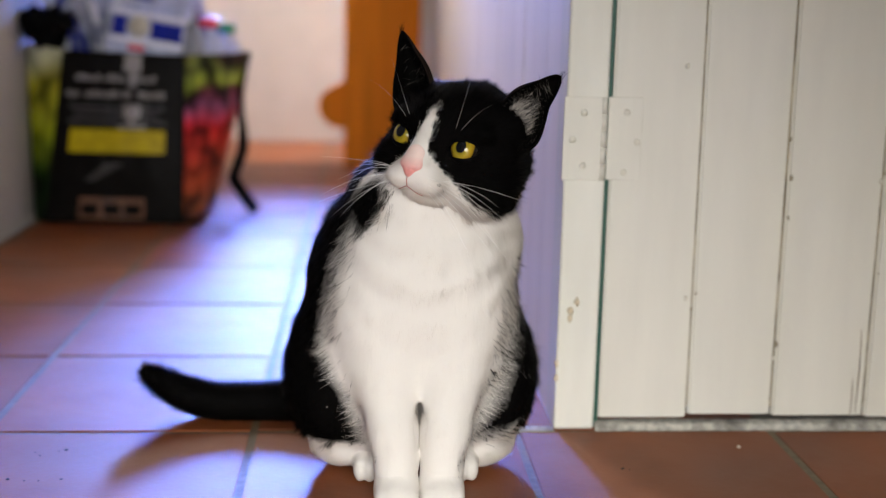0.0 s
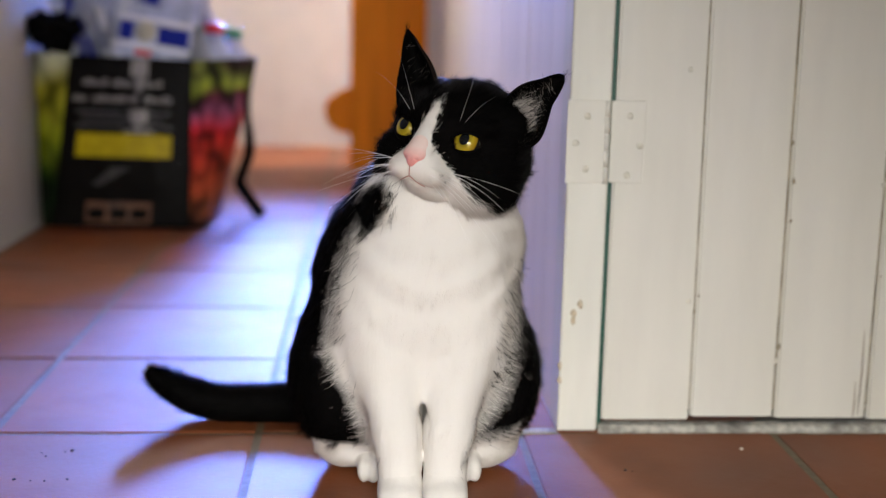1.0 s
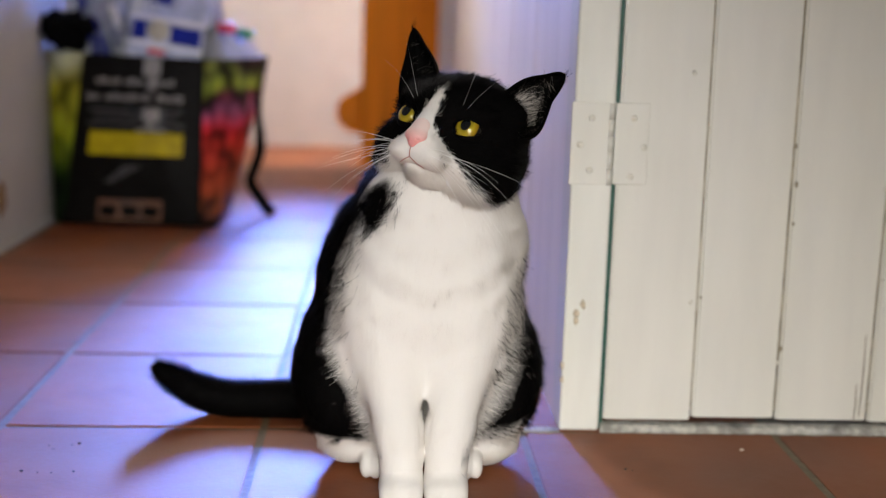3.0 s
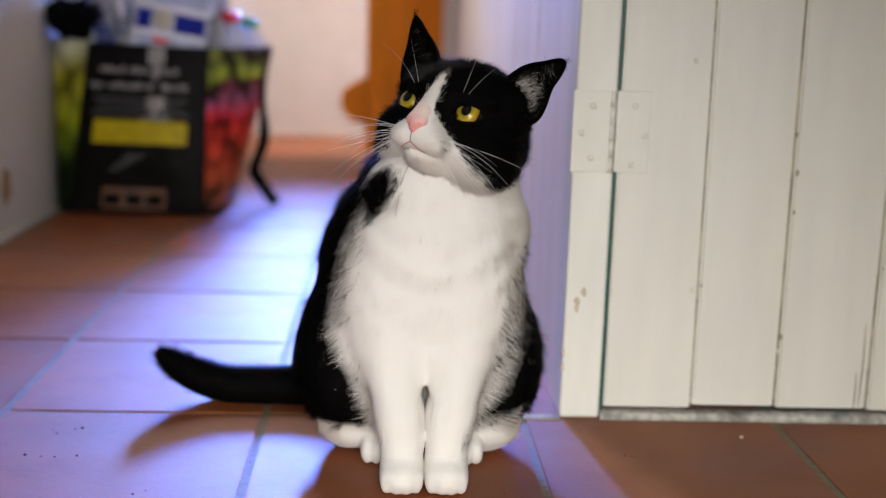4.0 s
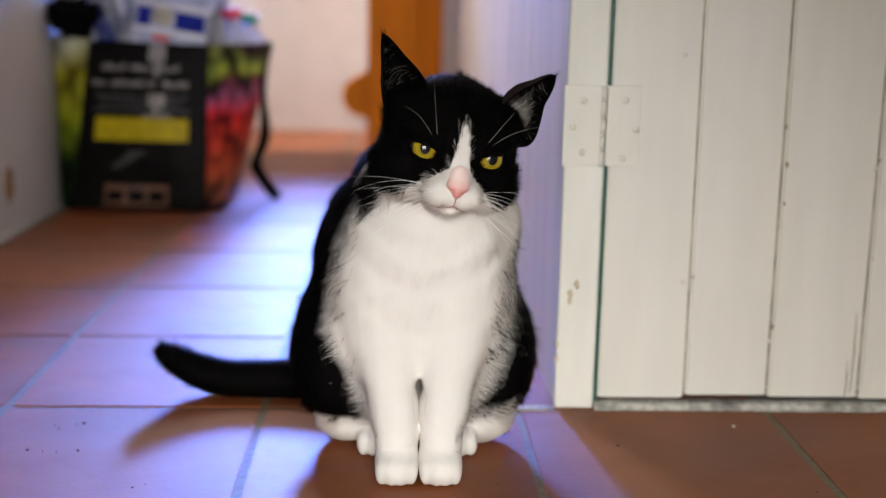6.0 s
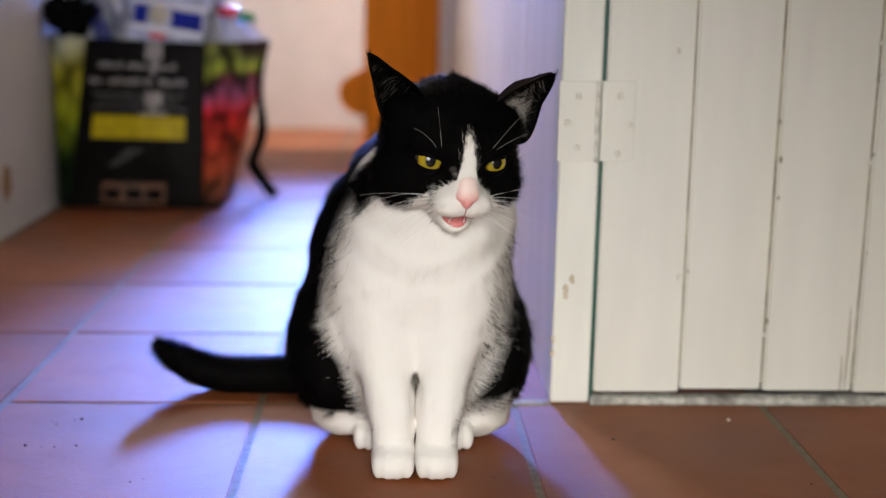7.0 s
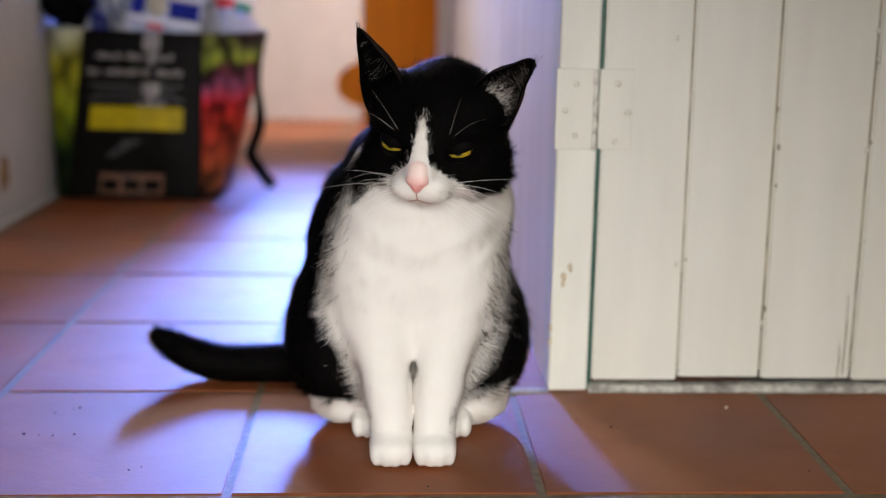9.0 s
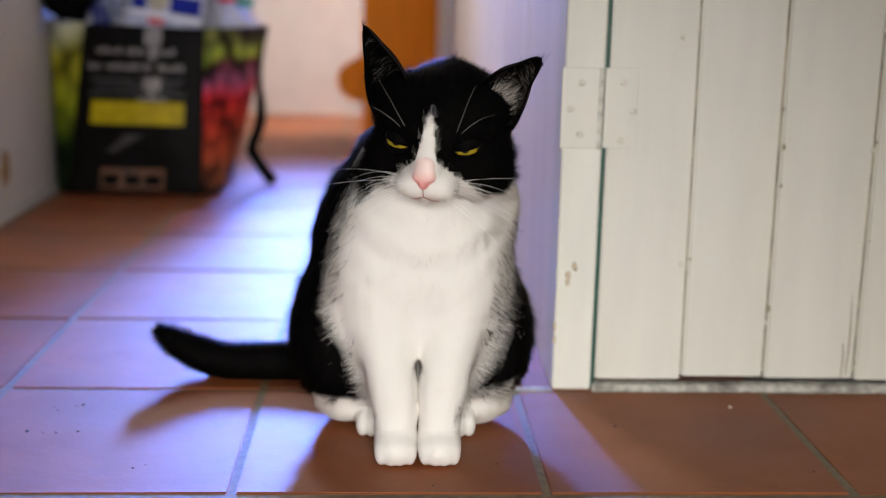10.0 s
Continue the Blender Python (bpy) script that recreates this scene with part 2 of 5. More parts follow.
def mesh_part(name, verts, faces, material, parent=None, label="", smooth=True):
    me = bpy.data.meshes.new(name)
    me.from_pydata([tuple(v) for v in verts], [], [tuple(int(i) for i in f) for f in faces])
    me.materials.append(material)
    if smooth:
        me.polygons.foreach_set("use_smooth", [True] * len(me.polygons))
    ob = new(name, me)
    ob.parent = parent
    if label:
        tagged(ob, label)
    return ob


def empty(name, at=(0, 0, 0)):
    ob = new(name)
    ob.location = at
    ob.empty_display_size = 0.05
    return ob


def smooth_all(bm):
    for f in bm.faces:
        f.smooth = True
    return bm


def box(lo, hi, bevel=0.0, seg=2, bm=None):
    bm2 = bmesh.new()
    r = bmesh.ops.create_cube(bm2, size=1)
    for v in r["verts"]:
        v.co = Vector([lo[i] + (hi[i] - lo[i]) * (v.co[i] + 0.5) for i in range(3)])
    if bevel:
        bmesh.ops.bevel(bm2, geom=bm2.edges[:], offset=bevel, segments=seg, affect="EDGES", profile=0.5)
    if bm is None:
        return bm2
    me = bpy.data.meshes.new("tmp")
    bm2.to_mesh(me)
    bm2.free()
    bm.from_mesh(me)
    bpy.data.meshes.remove(me)
    return bm


def lathe(profile, steps=24, at=(0, 0, 0)):
    """A turned body: (radius, height) pairs round the upright axis."""
    bm = bmesh.new()
    rings = []
    for r, z in profile:
        rings.append([bm.verts.new((at[0] + r * math.cos(2 * math.pi * k / steps), at[1] + r * math.sin(2 * math.pi * k / steps), at[2] + z))
                      for k in range(steps)])
    for a, b in zip(rings, rings[1:]):
        for k in range(steps):
            bm.faces.new((a[k], a[(k + 1) % steps], b[(k + 1) % steps], b[k]))
    bm.faces.new(rings[0][::-1])
    bm.faces.new(rings[-1])
    return smooth_all(bm)


def tube(points, radii, steps=8):
    """A tube along points; returns vertices and faces."""
    pts = [Vector(p) for p in points]
    V, Fs = [], []
    side = None
    for i, p in enumerate(pts):
        d = (pts[min(i + 1, len(pts) - 1)] - pts[max(i - 1, 0)]).normalized()
        if side is None:
            side = d.orthogonal().normalized()
        side = (side - d * side.dot(d)).normalized()
        up = d.cross(side)
        for k in range(steps):
            a = 2 * math.pi * k / steps
            V.append(p + (side * math.cos(a) + up * math.sin(a)) * radii[i])
    for i in range(len(pts) - 1):
        for k in range(steps):
            a, b = i * steps + k, i * steps + (k + 1) % steps
            Fs.append((a, b, b + steps, a + steps))
    Fs.append(tuple(range(steps))[::-1])
    Fs.append(tuple((len(pts) - 1) * steps + k for k in range(steps)))
    return V, Fs


def spline(points, n):
    """Points evenly along a smooth curve through the given ones."""
    P = np.array(points, float)
    t = np.linspace(0, len(P) - 1, n)
    out = []
    for s in t:
        i = min(int(s), len(P) - 2)
        u = s - i
        p0, p1, p2, p3 = P[max(i - 1, 0)], P[i], P[i + 1], P[min(i + 2, len(P) - 1)]
        out.append(0.5 * ((2 * p1) + (-p0 + p2) * u + (2 * p0 - 5 * p1 + 4 * p2 - p3) * u * u + (-p0 + 3 * p1 - 3 * p2 + p3) * u ** 3))
    return np.array(out)


# solid forms as distance fields, joined softly and turned into meshes
def ball(P, c, r):
    q = (P - np.array(c)) / np.array(r)
    k = np.linalg.norm(q, axis=-1)
    g = np.linalg.norm(q / np.array(r), axis=-1) + 1e-9
    return k * (k - 1) / g


def rod(P, a, b, ra, rb):
    a, b = np.array(a), np.array(b)
    ab = b - a
    t = np.clip(((P - a) @ ab) / (ab @ ab), 0, 1)
    return np.linalg.norm(P - a - t[..., None] * ab, axis=-1) - (ra + (rb - ra) * t)


def join(a, b, k):
    h = np.clip(0.5 + 0.5 * (b - a) / k, 0, 1)
    return b + (a - b) * h - k * h * (1 - h)


def cut(a, b, k):
    return -join(-a, b, k)


def net(field, lo, hi, step):
    """Surface net of a distance field: vertices and four-sided faces."""
    n = [int(math.ceil((hi[i] - lo[i]) / step)) + 1 for i in range(3)]
    ax = [lo[i] + step * np.arange(n[i]) for i in range(3)]
    G = np.stack(np.meshgrid(*ax, indexing="ij"), -1)
    D = field(G)
    S = D < 0
    acc = np.zeros([k - 1 for k in n] + [3])
    cnt = np.zeros([k - 1 for k in n])
    cells = [slice(0, -1), slice(1, None)]
    for axis in range(3):
        o = [k for k in range(3) if k != axis]
        for i in (0, 1):
            for j in (0, 1):
                sa, sb = [None] * 3, [None] * 3
                sa[axis], sb[axis] = cells[0], cells[1]
                sa[o[0]] = sb[o[0]] = cells[i]
                sa[o[1]] = sb[o[1]] = cells[j]
                da, db = D[tuple(sa)], D[tuple(sb)]
                hit = (da < 0) != (db < 0)
                t = np.where(hit, da / np.where(hit, da - db, 1), 0)
                p = G[tuple(sa)] + t[..., None] * (G[tuple(sb)] - G[tuple(sa)])
                acc += np.where(hit[..., None], p, 0)
                cnt += hit
    on = cnt > 0
    idx = -np.ones(on.shape, int)
    idx[on] = np.arange(on.sum())
    V = acc[on] / cnt[on][:, None]
    Fs = []
    for axis in range(3):
        o = [(axis + 1) % 3, (axis + 2) % 3]
        sa, sb = [slice(None)] * 3, [slice(None)] * 3
        sa[axis], sb[axis] = slice(0, -1), slice(1, None)
        for k in o:
            sa[k] = sb[k] = slice(1, -1)
        A, B = S[tuple(sa)], S[tuple(sb)]
        for flip in (False, True):
            w = np.argwhere((A & ~B) if not flip else (~A & B))
            if not len(w):
                continue
            base = w.copy()
            q = []
            for du, dv in ((0, 0), (1, 0), (1, 1), (0, 1)):
                c = base.copy()
                c[:, o[0]] += du
                c[:, o[1]] += dv
                q.append(idx[c[:, 0], c[:, 1], c[:, 2]])
            q = np.stack(q, 1)
            Fs.append(q if not flip else q[:, ::-1])
    return V, np.concatenate(Fs)


def gradient(field, P, h=0.0008):
    g = np.stack([field(P + np.eye(3)[i] * h) - field(P - np.eye(3)[i] * h) for i in range(3)], -1)
    return g / (np.linalg.norm(g, axis=-1, keepdims=True) + 1e-12)


def fast_mesh(name, V, F4, material, parent=None, label="", coat=None):
    me = bpy.data.meshes.new(name)
    me.from_pydata(V.tolist(), [], F4.tolist())
    me.polygons.foreach_set("use_smooth", np.ones(len(me.polygons), bool))
    me.materials.append(material)
    if coat is not None:
        at = me.attributes.new("coat", "FLOAT", "POINT")
        at.data.foreach_set("value", coat.astype(np.float32))
    ob = new(name, me)
    ob.parent = parent
    if label:
        tagged(ob, label)
    return ob


def scatter(V, F4, count, rng):
    """Random points on a mesh of four-sided faces."""
    a, b, c, d = (V[F4[:, k]] for k in range(4))
    area = np.linalg.norm(np.cross(c - a, d - b), axis=1)
    f = rng.choice(len(F4), count, p=area / area.sum())
    u, v = rng.random(count)[:, None], rng.random(count)[:, None]
    return (a[f] * (1 - u) + b[f] * u) * (1 - v) + (d[f] * (1 - u) + c[f] * u) * v


def waves(P, scale, seed, n=9):
    """Smooth noise about zero: a sum of waves in random directions."""
    g = np.random.default_rng(seed)
    k = g.normal(0, 1, (n, 3)) * scale
    return np.sin(P @ k.T + g.uniform(0, 6.28, n)).sum(1) / math.sqrt(n / 2)


def swirl(P, scale, seed):
    return np.stack([waves(P, scale, seed + i) for i in range(3)], 1)


def strands(name, roots, normals, flow, length, lift, width, material, parent, rng, label="", droop=0.35, clump=0.22, bristle=0.15):
    """Hair: tapered blades of three faces each, combed along flow and gathered in small locks."""
    n = len(roots)
    if not n:
        return None
    tang = flow - normals * (flow * normals).sum(1, keepdims=True)
    tang /= np.linalg.norm(tang, axis=1, keepdims=True) + 1e-9
    lock = swirl(roots, 260, 40) * 0.5 + swirl(roots, 620, 50) * 0.5
    tang += lock * clump + rng.normal(0, bristle, (n, 3))
    L = (length * rng.uniform(0.6, 1.25, n) * (1 + 0.7 * clump * waves(roots, 420, 61)))[:, None]
    lf = np.asarray(lift).reshape(-1, 1) * rng.uniform(0.5, 1.5, (n, 1))
    d0 = normals * lf + tang
    d0 /= np.linalg.norm(d0, axis=1, keepdims=True)
    d1 = normals * lf * droop + tang + lock * clump * 0.6
    d1 /= np.linalg.norm(d1, axis=1, keepdims=True)
    side = np.cross(d0, normals + rng.normal(0, 0.10, (n, 3)))
    side /= np.linalg.norm(side, axis=1, keepdims=True) + 1e-9
    w = (width * rng.uniform(0.7, 1.2, n))[:, None]
    r = roots - normals * 0.0008
    m = r + d0 * L * 0.5
    t = m + d1 * L * 0.5
    V = np.stack([r - side * w / 2, r + side * w / 2, m + side * w * 0.36, m - side * w * 0.36, t], 1).reshape(-1, 3)
    k = 5 * np.arange(n)
    me = bpy.data.meshes.new(name)
    me.vertices.add(len(V))
    me.vertices.foreach_set("co", V.astype(np.float32).ravel())
    loops = np.stack([k, k + 1, k + 2, k + 3, k + 3, k + 2, k + 4], 1).ravel()
    me.loops.add(len(loops))
    me.loops.foreach_set("vertex_index", loops.astype(np.int32))
    starts = np.stack([7 * np.arange(n), 7 * np.arange(n) + 4], 1).ravel()
    me.polygons.add(2 * n)
    me.polygons.foreach_set("loop_start", starts.astype(np.int32))
    me.update(calc_edges=True)
    me.validate()
    me.polygons.foreach_set("use_smooth", np.ones(2 * n, bool))
    own = np.cross(side, d0)
    soft = normals * 0.72 + own * 0.28 + lock * 0.2 * clump + rng.normal(0, 0.10, (n, 3))
    soft /= np.linalg.norm(soft, axis=1, keepdims=True)
    me.normals_split_custom_set_from_vertices(np.repeat(soft, 5, 0).tolist())
    me.materials.append(material)
    ob = new(name, me)
    ob.parent = parent
    tagged(ob, label, kind="stuff")
    return ob


# ---- the place ----
LEFT, RIGHT, BACK, TOP = -0.515, 0.288, 2.60, 2.35
HALL_Y, HALL_X = 2.14, 1.42
KX0, KX1, KY0 = -1.15, 2.20, -1.90


def wall(name, boxes, material, label):
    bm = bmesh.new()
    for lo, hi in boxes:
        box(lo, hi, bm=bm)
    return tagged(part(name, bm, material), label, "wall", kind="structure")


T = 0.12
floor = tagged(part("floor", box((KX0 - T, KY0 - T, -0.06), (KX1 + T, BACK + T, -0.0013)), M_GROUT),
               "terracotta tile floor with pale cement joints", "floor", kind="structure")
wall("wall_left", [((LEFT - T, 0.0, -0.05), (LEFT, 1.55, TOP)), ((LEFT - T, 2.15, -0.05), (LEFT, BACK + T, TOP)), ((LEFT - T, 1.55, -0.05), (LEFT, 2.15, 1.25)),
                   ((LEFT - T, 1.55, 2.05), (LEFT, 2.15, TOP))], M_WALL_SHADED, "white plastered passage wall with scuffs")
# back wall with the window opening above the view
WX0, WX1, WZ0, WZ1 = -0.205, 0.185, 0.74, 1.16
wall("wall_back", [((LEFT, BACK, -0.05), (WX0, BACK + T, TOP)), ((WX1, BACK, -0.05), (HALL_X + T, BACK + T, TOP)),
                   ((WX0, BACK, -0.05), (WX1, BACK + T, WZ0)), ((WX0, BACK, WZ1), (WX1, BACK + T, TOP))], M_WALL,
     "white plastered end wall of the passage")
wall("wall_hall_right", [((HALL_X, HALL_Y, -0.05), (HALL_X + T, 2.17, TOP)), ((HALL_X, 2.57, -0.05), (HALL_X + T, BACK, TOP)),
                         ((HALL_X, 2.17, -0.05), (HALL_X + T, 2.57, 0.78)), ((HALL_X, 2.17, 1.82), (HALL_X + T, 2.57, TOP))], M_WALL,
     "white plastered hall wall with a window")
wall("wall_hall_front", [((RIGHT + 0.03, HALL_Y - 0.06, -0.05), (HALL_X + T, HALL_Y, TOP))], M_WALL, "white plastered hall partition")
wall("wall_door_side", [((1.12, 0.006, -0.05), (KX1 + T, 0.10, TOP)), ((0.293, 0.02, 2.03), (1.12, 0.10, TOP))], M_WALL,
     "cream plastered wall beside the plank door")
wall("wall_kitchen_left", [((KX0 - T, KY0, -0.05), (KX0, 0.0, TOP))], M_WALL, "cream plastered kitchen wall")
wall("wall_kitchen_front", [((KX0 - T, 0.0, -0.05), (LEFT - T, 0.12, TOP))], M_WALL, "cream plastered kitchen wall")
wall("wall_kitchen_right", [((KX1, KY0, -0.05), (KX1 + T, 0.006, TOP))], M_WALL, "cream plastered kitchen wall")
wall("wall_kitchen_back", [((KX0 - T, KY0 - T, -0.05), (-0.25, KY0, TOP)), ((0.65, KY0 - T, -0.05), (KX1 + T, KY0, TOP)), ((-0.25, KY0 - T, -0.05), (0.65, KY0, 0.04)),
                           ((-0.25, KY0 - T, 0.96), (0.65, KY0, TOP))], M_WALL, "cream plastered kitchen wall with a low window")
tagged(part("ceiling", box((KX0 - T, KY0 - T, TOP), (KX1 + T, BACK + T, TOP + 0.1)), M_CEIL), "white painted ceiling", "ceiling", kind="structure")

M_GLASS = mat("window_glass", (1, 1, 1), 0.02, vary=0.0, trans=1.0)


def window(name, lo, hi, axis):
    """A white frame and one pane in a wall opening; axis is the wall's thin direction."""
    w = tagged(empty(name, tuple((lo[i] + hi[i]) / 2 for i in range(3))), "white painted window with one clear pane", "window", kind="structure")
    c = Vector(w.location)
    a = 1 - axis if axis < 2 else 0
    for k, (p, q) in enumerate((((0, 0), (1, 0.05)), ((0, 0.95), (1, 1)), ((0, 0.05), (0.07, 0.95)), ((0.93, 0.05), (1, 0.95)))):
        l2, h2 = list(lo), list(hi)
        l2[a], h2[a] = lo[a] + (hi[a] - lo[a]) * p[0], lo[a] + (hi[a] - lo[a]) * q[0]
        l2[2], h2[2] = lo[2] + (hi[2] - lo[2]) * p[1], lo[2] + (hi[2] - lo[2]) * q[1]
        part("window_frame", box([l2[i] - c[i] for i in range(3)], [h2[i] - c[i] for i in range(3)], 0.003), M_CEIL, w)
    l2, h2 = list(lo), list(hi)
    mid = (lo[axis] + hi[axis]) / 2
    l2[axis], h2[axis] = mid - 0.002, mid + 0.002
    pane = part("pane", box([l2[i] - c[i] for i in range(3)], [h2[i] - c[i] for i in range(3)]), M_GLASS, w)
    pane.visible_shadow = False
    return w


window("window_1", (WX0, BACK + 0.04, WZ0), (WX1, BACK + 0.09, WZ1), 1)
window("window_2", (HALL_X + 0.04, 2.17, 0.78), (HALL_X + 0.09, 2.57, 1.82), 0)
# unseen left wall window, added to hold the passage fill
window("added_window_4", (LEFT - 0.09, 1.55, 1.25), (LEFT - 0.04, 2.15, 2.05), 0)
window("window_3", (-0.25, KY0 - 0.09, 0.04), (0.65, KY0 - 0.04, 0.96), 1)

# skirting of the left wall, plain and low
tagged(part("baseboard", box((LEFT + 0.001, 0.0, 0.0), (LEFT + 0.010, BACK, 0.012), 0.003), M_WALL_SHADED), "low white skirting fillet along the wall", "skirting",
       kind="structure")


def scuff(name, at, size, label):
    bm = bmesh.new()
    bmesh.ops.create_icosphere(bm, subdivisions=3, radius=1)
    for v in bm.verts:
        k = 1 + 0.45 * noise.noise(v.co * 2.0)
        v.co = Vector((v.co.x * size[0] * k, v.co.y * size[1] * k, v.co.z * size[2] * k))
    ob = part(name, smooth_all(bm), M_STAIN)
    ob.location = at
    return tagged(ob, label, "stain")


scuff("wall_scuff", (LEFT + 0.0005, 0.86, 0.085), (0.0018, 0.022, 0.028), "brown scuffed patch on the white plaster wall")

# panelling on the passage's right side
panelling = tagged(part("wall_right", box((RIGHT + 0.012, 0.045, -0.05), (RIGHT + 0.03, HALL_Y, TOP)), M_PANEL),
                   "white painted tongue-and-groove panelling along the passage", "wall", kind="structure")


def plank_mesh(name, w, h, t, bev, material):
    bm = box((0, 0, 0), (t, w, h))
    es = [e for e in bm.edges if abs(e.verts[0].co.z - e.verts[1].co.z) > h * 0.5]
    bmesh.ops.bevel(bm, geom=es, offset=bev, segments=2, affect="EDGES")
    me = bpy.data.meshes.new(name)
    bm.to_mesh(me)
    bm.free()
    me.materials.append(material)
    return me


pm = plank_mesh("plank", 0.0880, TOP + 0.04, 0.0115, 0.0022, M_PANEL)
for i in range(23):
    p = new("plank", pm)
    p.parent = panelling
    p.location = (RIGHT + 0.0004 * ((i * 7) % 3), 0.047 + i * 0.0895, -0.04)

# the wooden door post at the panelling's end, with a rounded bracket
post = tagged(empty("wooden_post", (0.165, 2.06, 0)), "varnished orange wooden door post at the end of the panelling", "door post")
part("shaft", box((-0.115, -0.03, 0), (0.082, 0.03, 2.05), 0.006), M_WOOD, post)
part("moulding", box((0.022, -0.036, 0), (0.046, -0.029, 2.05), 0.003), M_WOOD, post)
tagged(part("trim", box((0.247, 2.045, -0.04), (0.318, 2.135, TOP - 0.002), 0.003), M_PANEL), "white painted end board of the panelling", "trim", kind="structure")


def bracket():
    """A carved side bracket: an outline swept through its thickness."""
    prof = spline([(0.0, 0.216), (-0.022, 0.206), (-0.056, 0.184), (-0.066, 0.164), (-0.063, 0.128), (-0.034, 0.100), (0.0, 0.093)], 30)
    bm = bmesh.new()
    f = [bm.verts.new((-0.1145 + x, -0.012, z)) for x, z in prof]
    b = [bm.verts.new((-0.1145 + x, 0.024, z)) for x, z in prof]
    bm.faces.new(f)
    bm.faces.new(b[::-1])
    for i in range(len(f)):
        j = (i + 1) % len(f)
        bm.faces.new((f[j], f[i], b[i], b[j]))
    bmesh.ops.recalc_face_normals(bm, faces=bm.faces[:])
    bmesh.ops.bevel(bm, geom=[e for e in bm.edges if e.verts[0].co.y == e.verts[1].co.y], offset=0.003, segments=2, affect="EDGES")
    return bm


part("bracket", bracket(), M_WOOD, post, "rounded wooden bracket on the post")

# door frame, plank door, hinge and crumbling threshold
frame_post = part("door_frame", box((0.2870, 0.004, 0.0), (0.3262, 0.052, 2.03), 0.0025), M_FRAME)
tagged(frame_post, "cream painted door jamb with chipped edges", "door frame", kind="structure")
part("green_edge", box((0.3258, 0.010, 0.0), (0.3305, 0.050, 2.02)), M_GREENGAP, frame_post, "old dark green paint in the hinge gap")
rng0 = random.Random(3)
for z, y in ((0.118, 0.0036), (0.127, 0.0036), (0.111, 0.0036), (0.052, 0.0045), (0.066, 0.0045)):
    bm = bmesh.new()
    bmesh.ops.create_icosphere(bm, subdivisions=2, radius=1)
    for v in bm.verts:
        v.co = Vector((v.co.x * 0.0024, v.co.y * 0.0007, v.co.z * 0.0038)) * (1 + 0.9 * noise.noise(v.co * 2.2 + Vector((z * 90, 0, 0))))
    c = part("paint_chip", smooth_all(bm), M_BARE, frame_post, "bare wood where paint chipped")
    c.location = (0.2882 if z < 0.1 else 0.2965 + 40 * (z - 0.118) ** 2 + 0.3 * (z - 0.111), y, z)

door = tagged(empty("door_1", (0.330, 0.008, 0.0)), "closed cream painted plank door with a painted butt hinge", "door", kind="structure")
X = 0.0
# the boards have sagged: their joints lean a little towards the hinge
for i, (w, lean0, lean1) in enumerate(((0.0885, 0.0, 0.008), (0.0840, 0.008, 0.006), (0.0930, 0.006, 0.003), (0.0905, 0.003, 0), (0.090, 0, 0), (0.092, 0, 0), (0.090, 0, 0), (0.090, 0, 0))):
    bm = box((X + 0.0012, 0.0, 0.011 + 0.0012 * ((i * 5) % 3)), (X + w - 0.0012, 0.022, 2.0))
    es = [e for e in bm.edges if abs(e.verts[0].co.z - e.verts[1].co.z) > 1 and e.verts[0].co.y < 0.001]
    bmesh.ops.bevel(bm, geom=es, offset=0.0020, segments=2, affect="EDGES")
    for v in bm.verts:
        v.co.x -= (lean0 if v.co.x < X + w / 2 else lean1) * v.co.z
    p = part("plank", bm, M_DOOR, door)
    p.location.y = 0.0006 * ((i * 3) % 4)
    X += w
part("backing", box((0.004, 0.0045, 0.02), (X, 0.0205, 1.99)), M_GRIME, door, "grimy joints between the planks")


def nail_head(x, z, y=-0.0006):
    bm = bmesh.new()
    bmesh.ops.create_icosphere(bm, subdivisions=2, radius=1)
    for v in bm.verts:
        v.co = Vector((v.co.x * 0.0022, v.co.y * 0.0012, v.co.z * 0.0028))
    n = part("nail_head", smooth_all(bm), M_SCREW, door)
    n.location = (x, y, z)
    return n


for x, z in ((0.0805, 0.130), (0.069, 0.350), (0.262, 0.245), (0.262, 0.36)):
    nail_head(x, z)


def crack(x, z0, z1):
    V, Fs = tube([(x, 0.0001, z0), (x + 0.0008, 0.0001, (z0 + z1) / 2), (x - 0.0004, 0.0001, z1)], [0.0003, 0.0005, 0.0002], 5)
    mesh_part("paint_crack", V, Fs, M_STAIN, door)


crack(0.2520, 0.012, 0.050)
crack(0.2570, 0.016, 0.100)

# small chips where the paint has broken away along the joints
for k in range(26):
    edge = rng0.choice((0.0882, 0.172, 0.265, 0.356))
    r = rng0.uniform(0.0007, 0.0019)
    bm = bmesh.new()
    bmesh.ops.create_icosphere(bm, subdivisions=2, radius=1)
    for v in bm.verts:
        q = 1 + 0.5 * noise.noise(v.co * 2.1 + Vector((k * 3.1, 0, 0)))
        v.co = Vector((v.co.x * r * q, v.co.y * 0.0006, v.co.z * r * q * 1.7))
    chip = part("paint_chip", smooth_all(bm), rng0.choice((M_GRIME, M_GRIME, M_SCREW)), door)
    chip.location = (edge + rng0.uniform(-0.0030, 0.0030), 0.0004, rng0.uniform(0.015, 0.46))

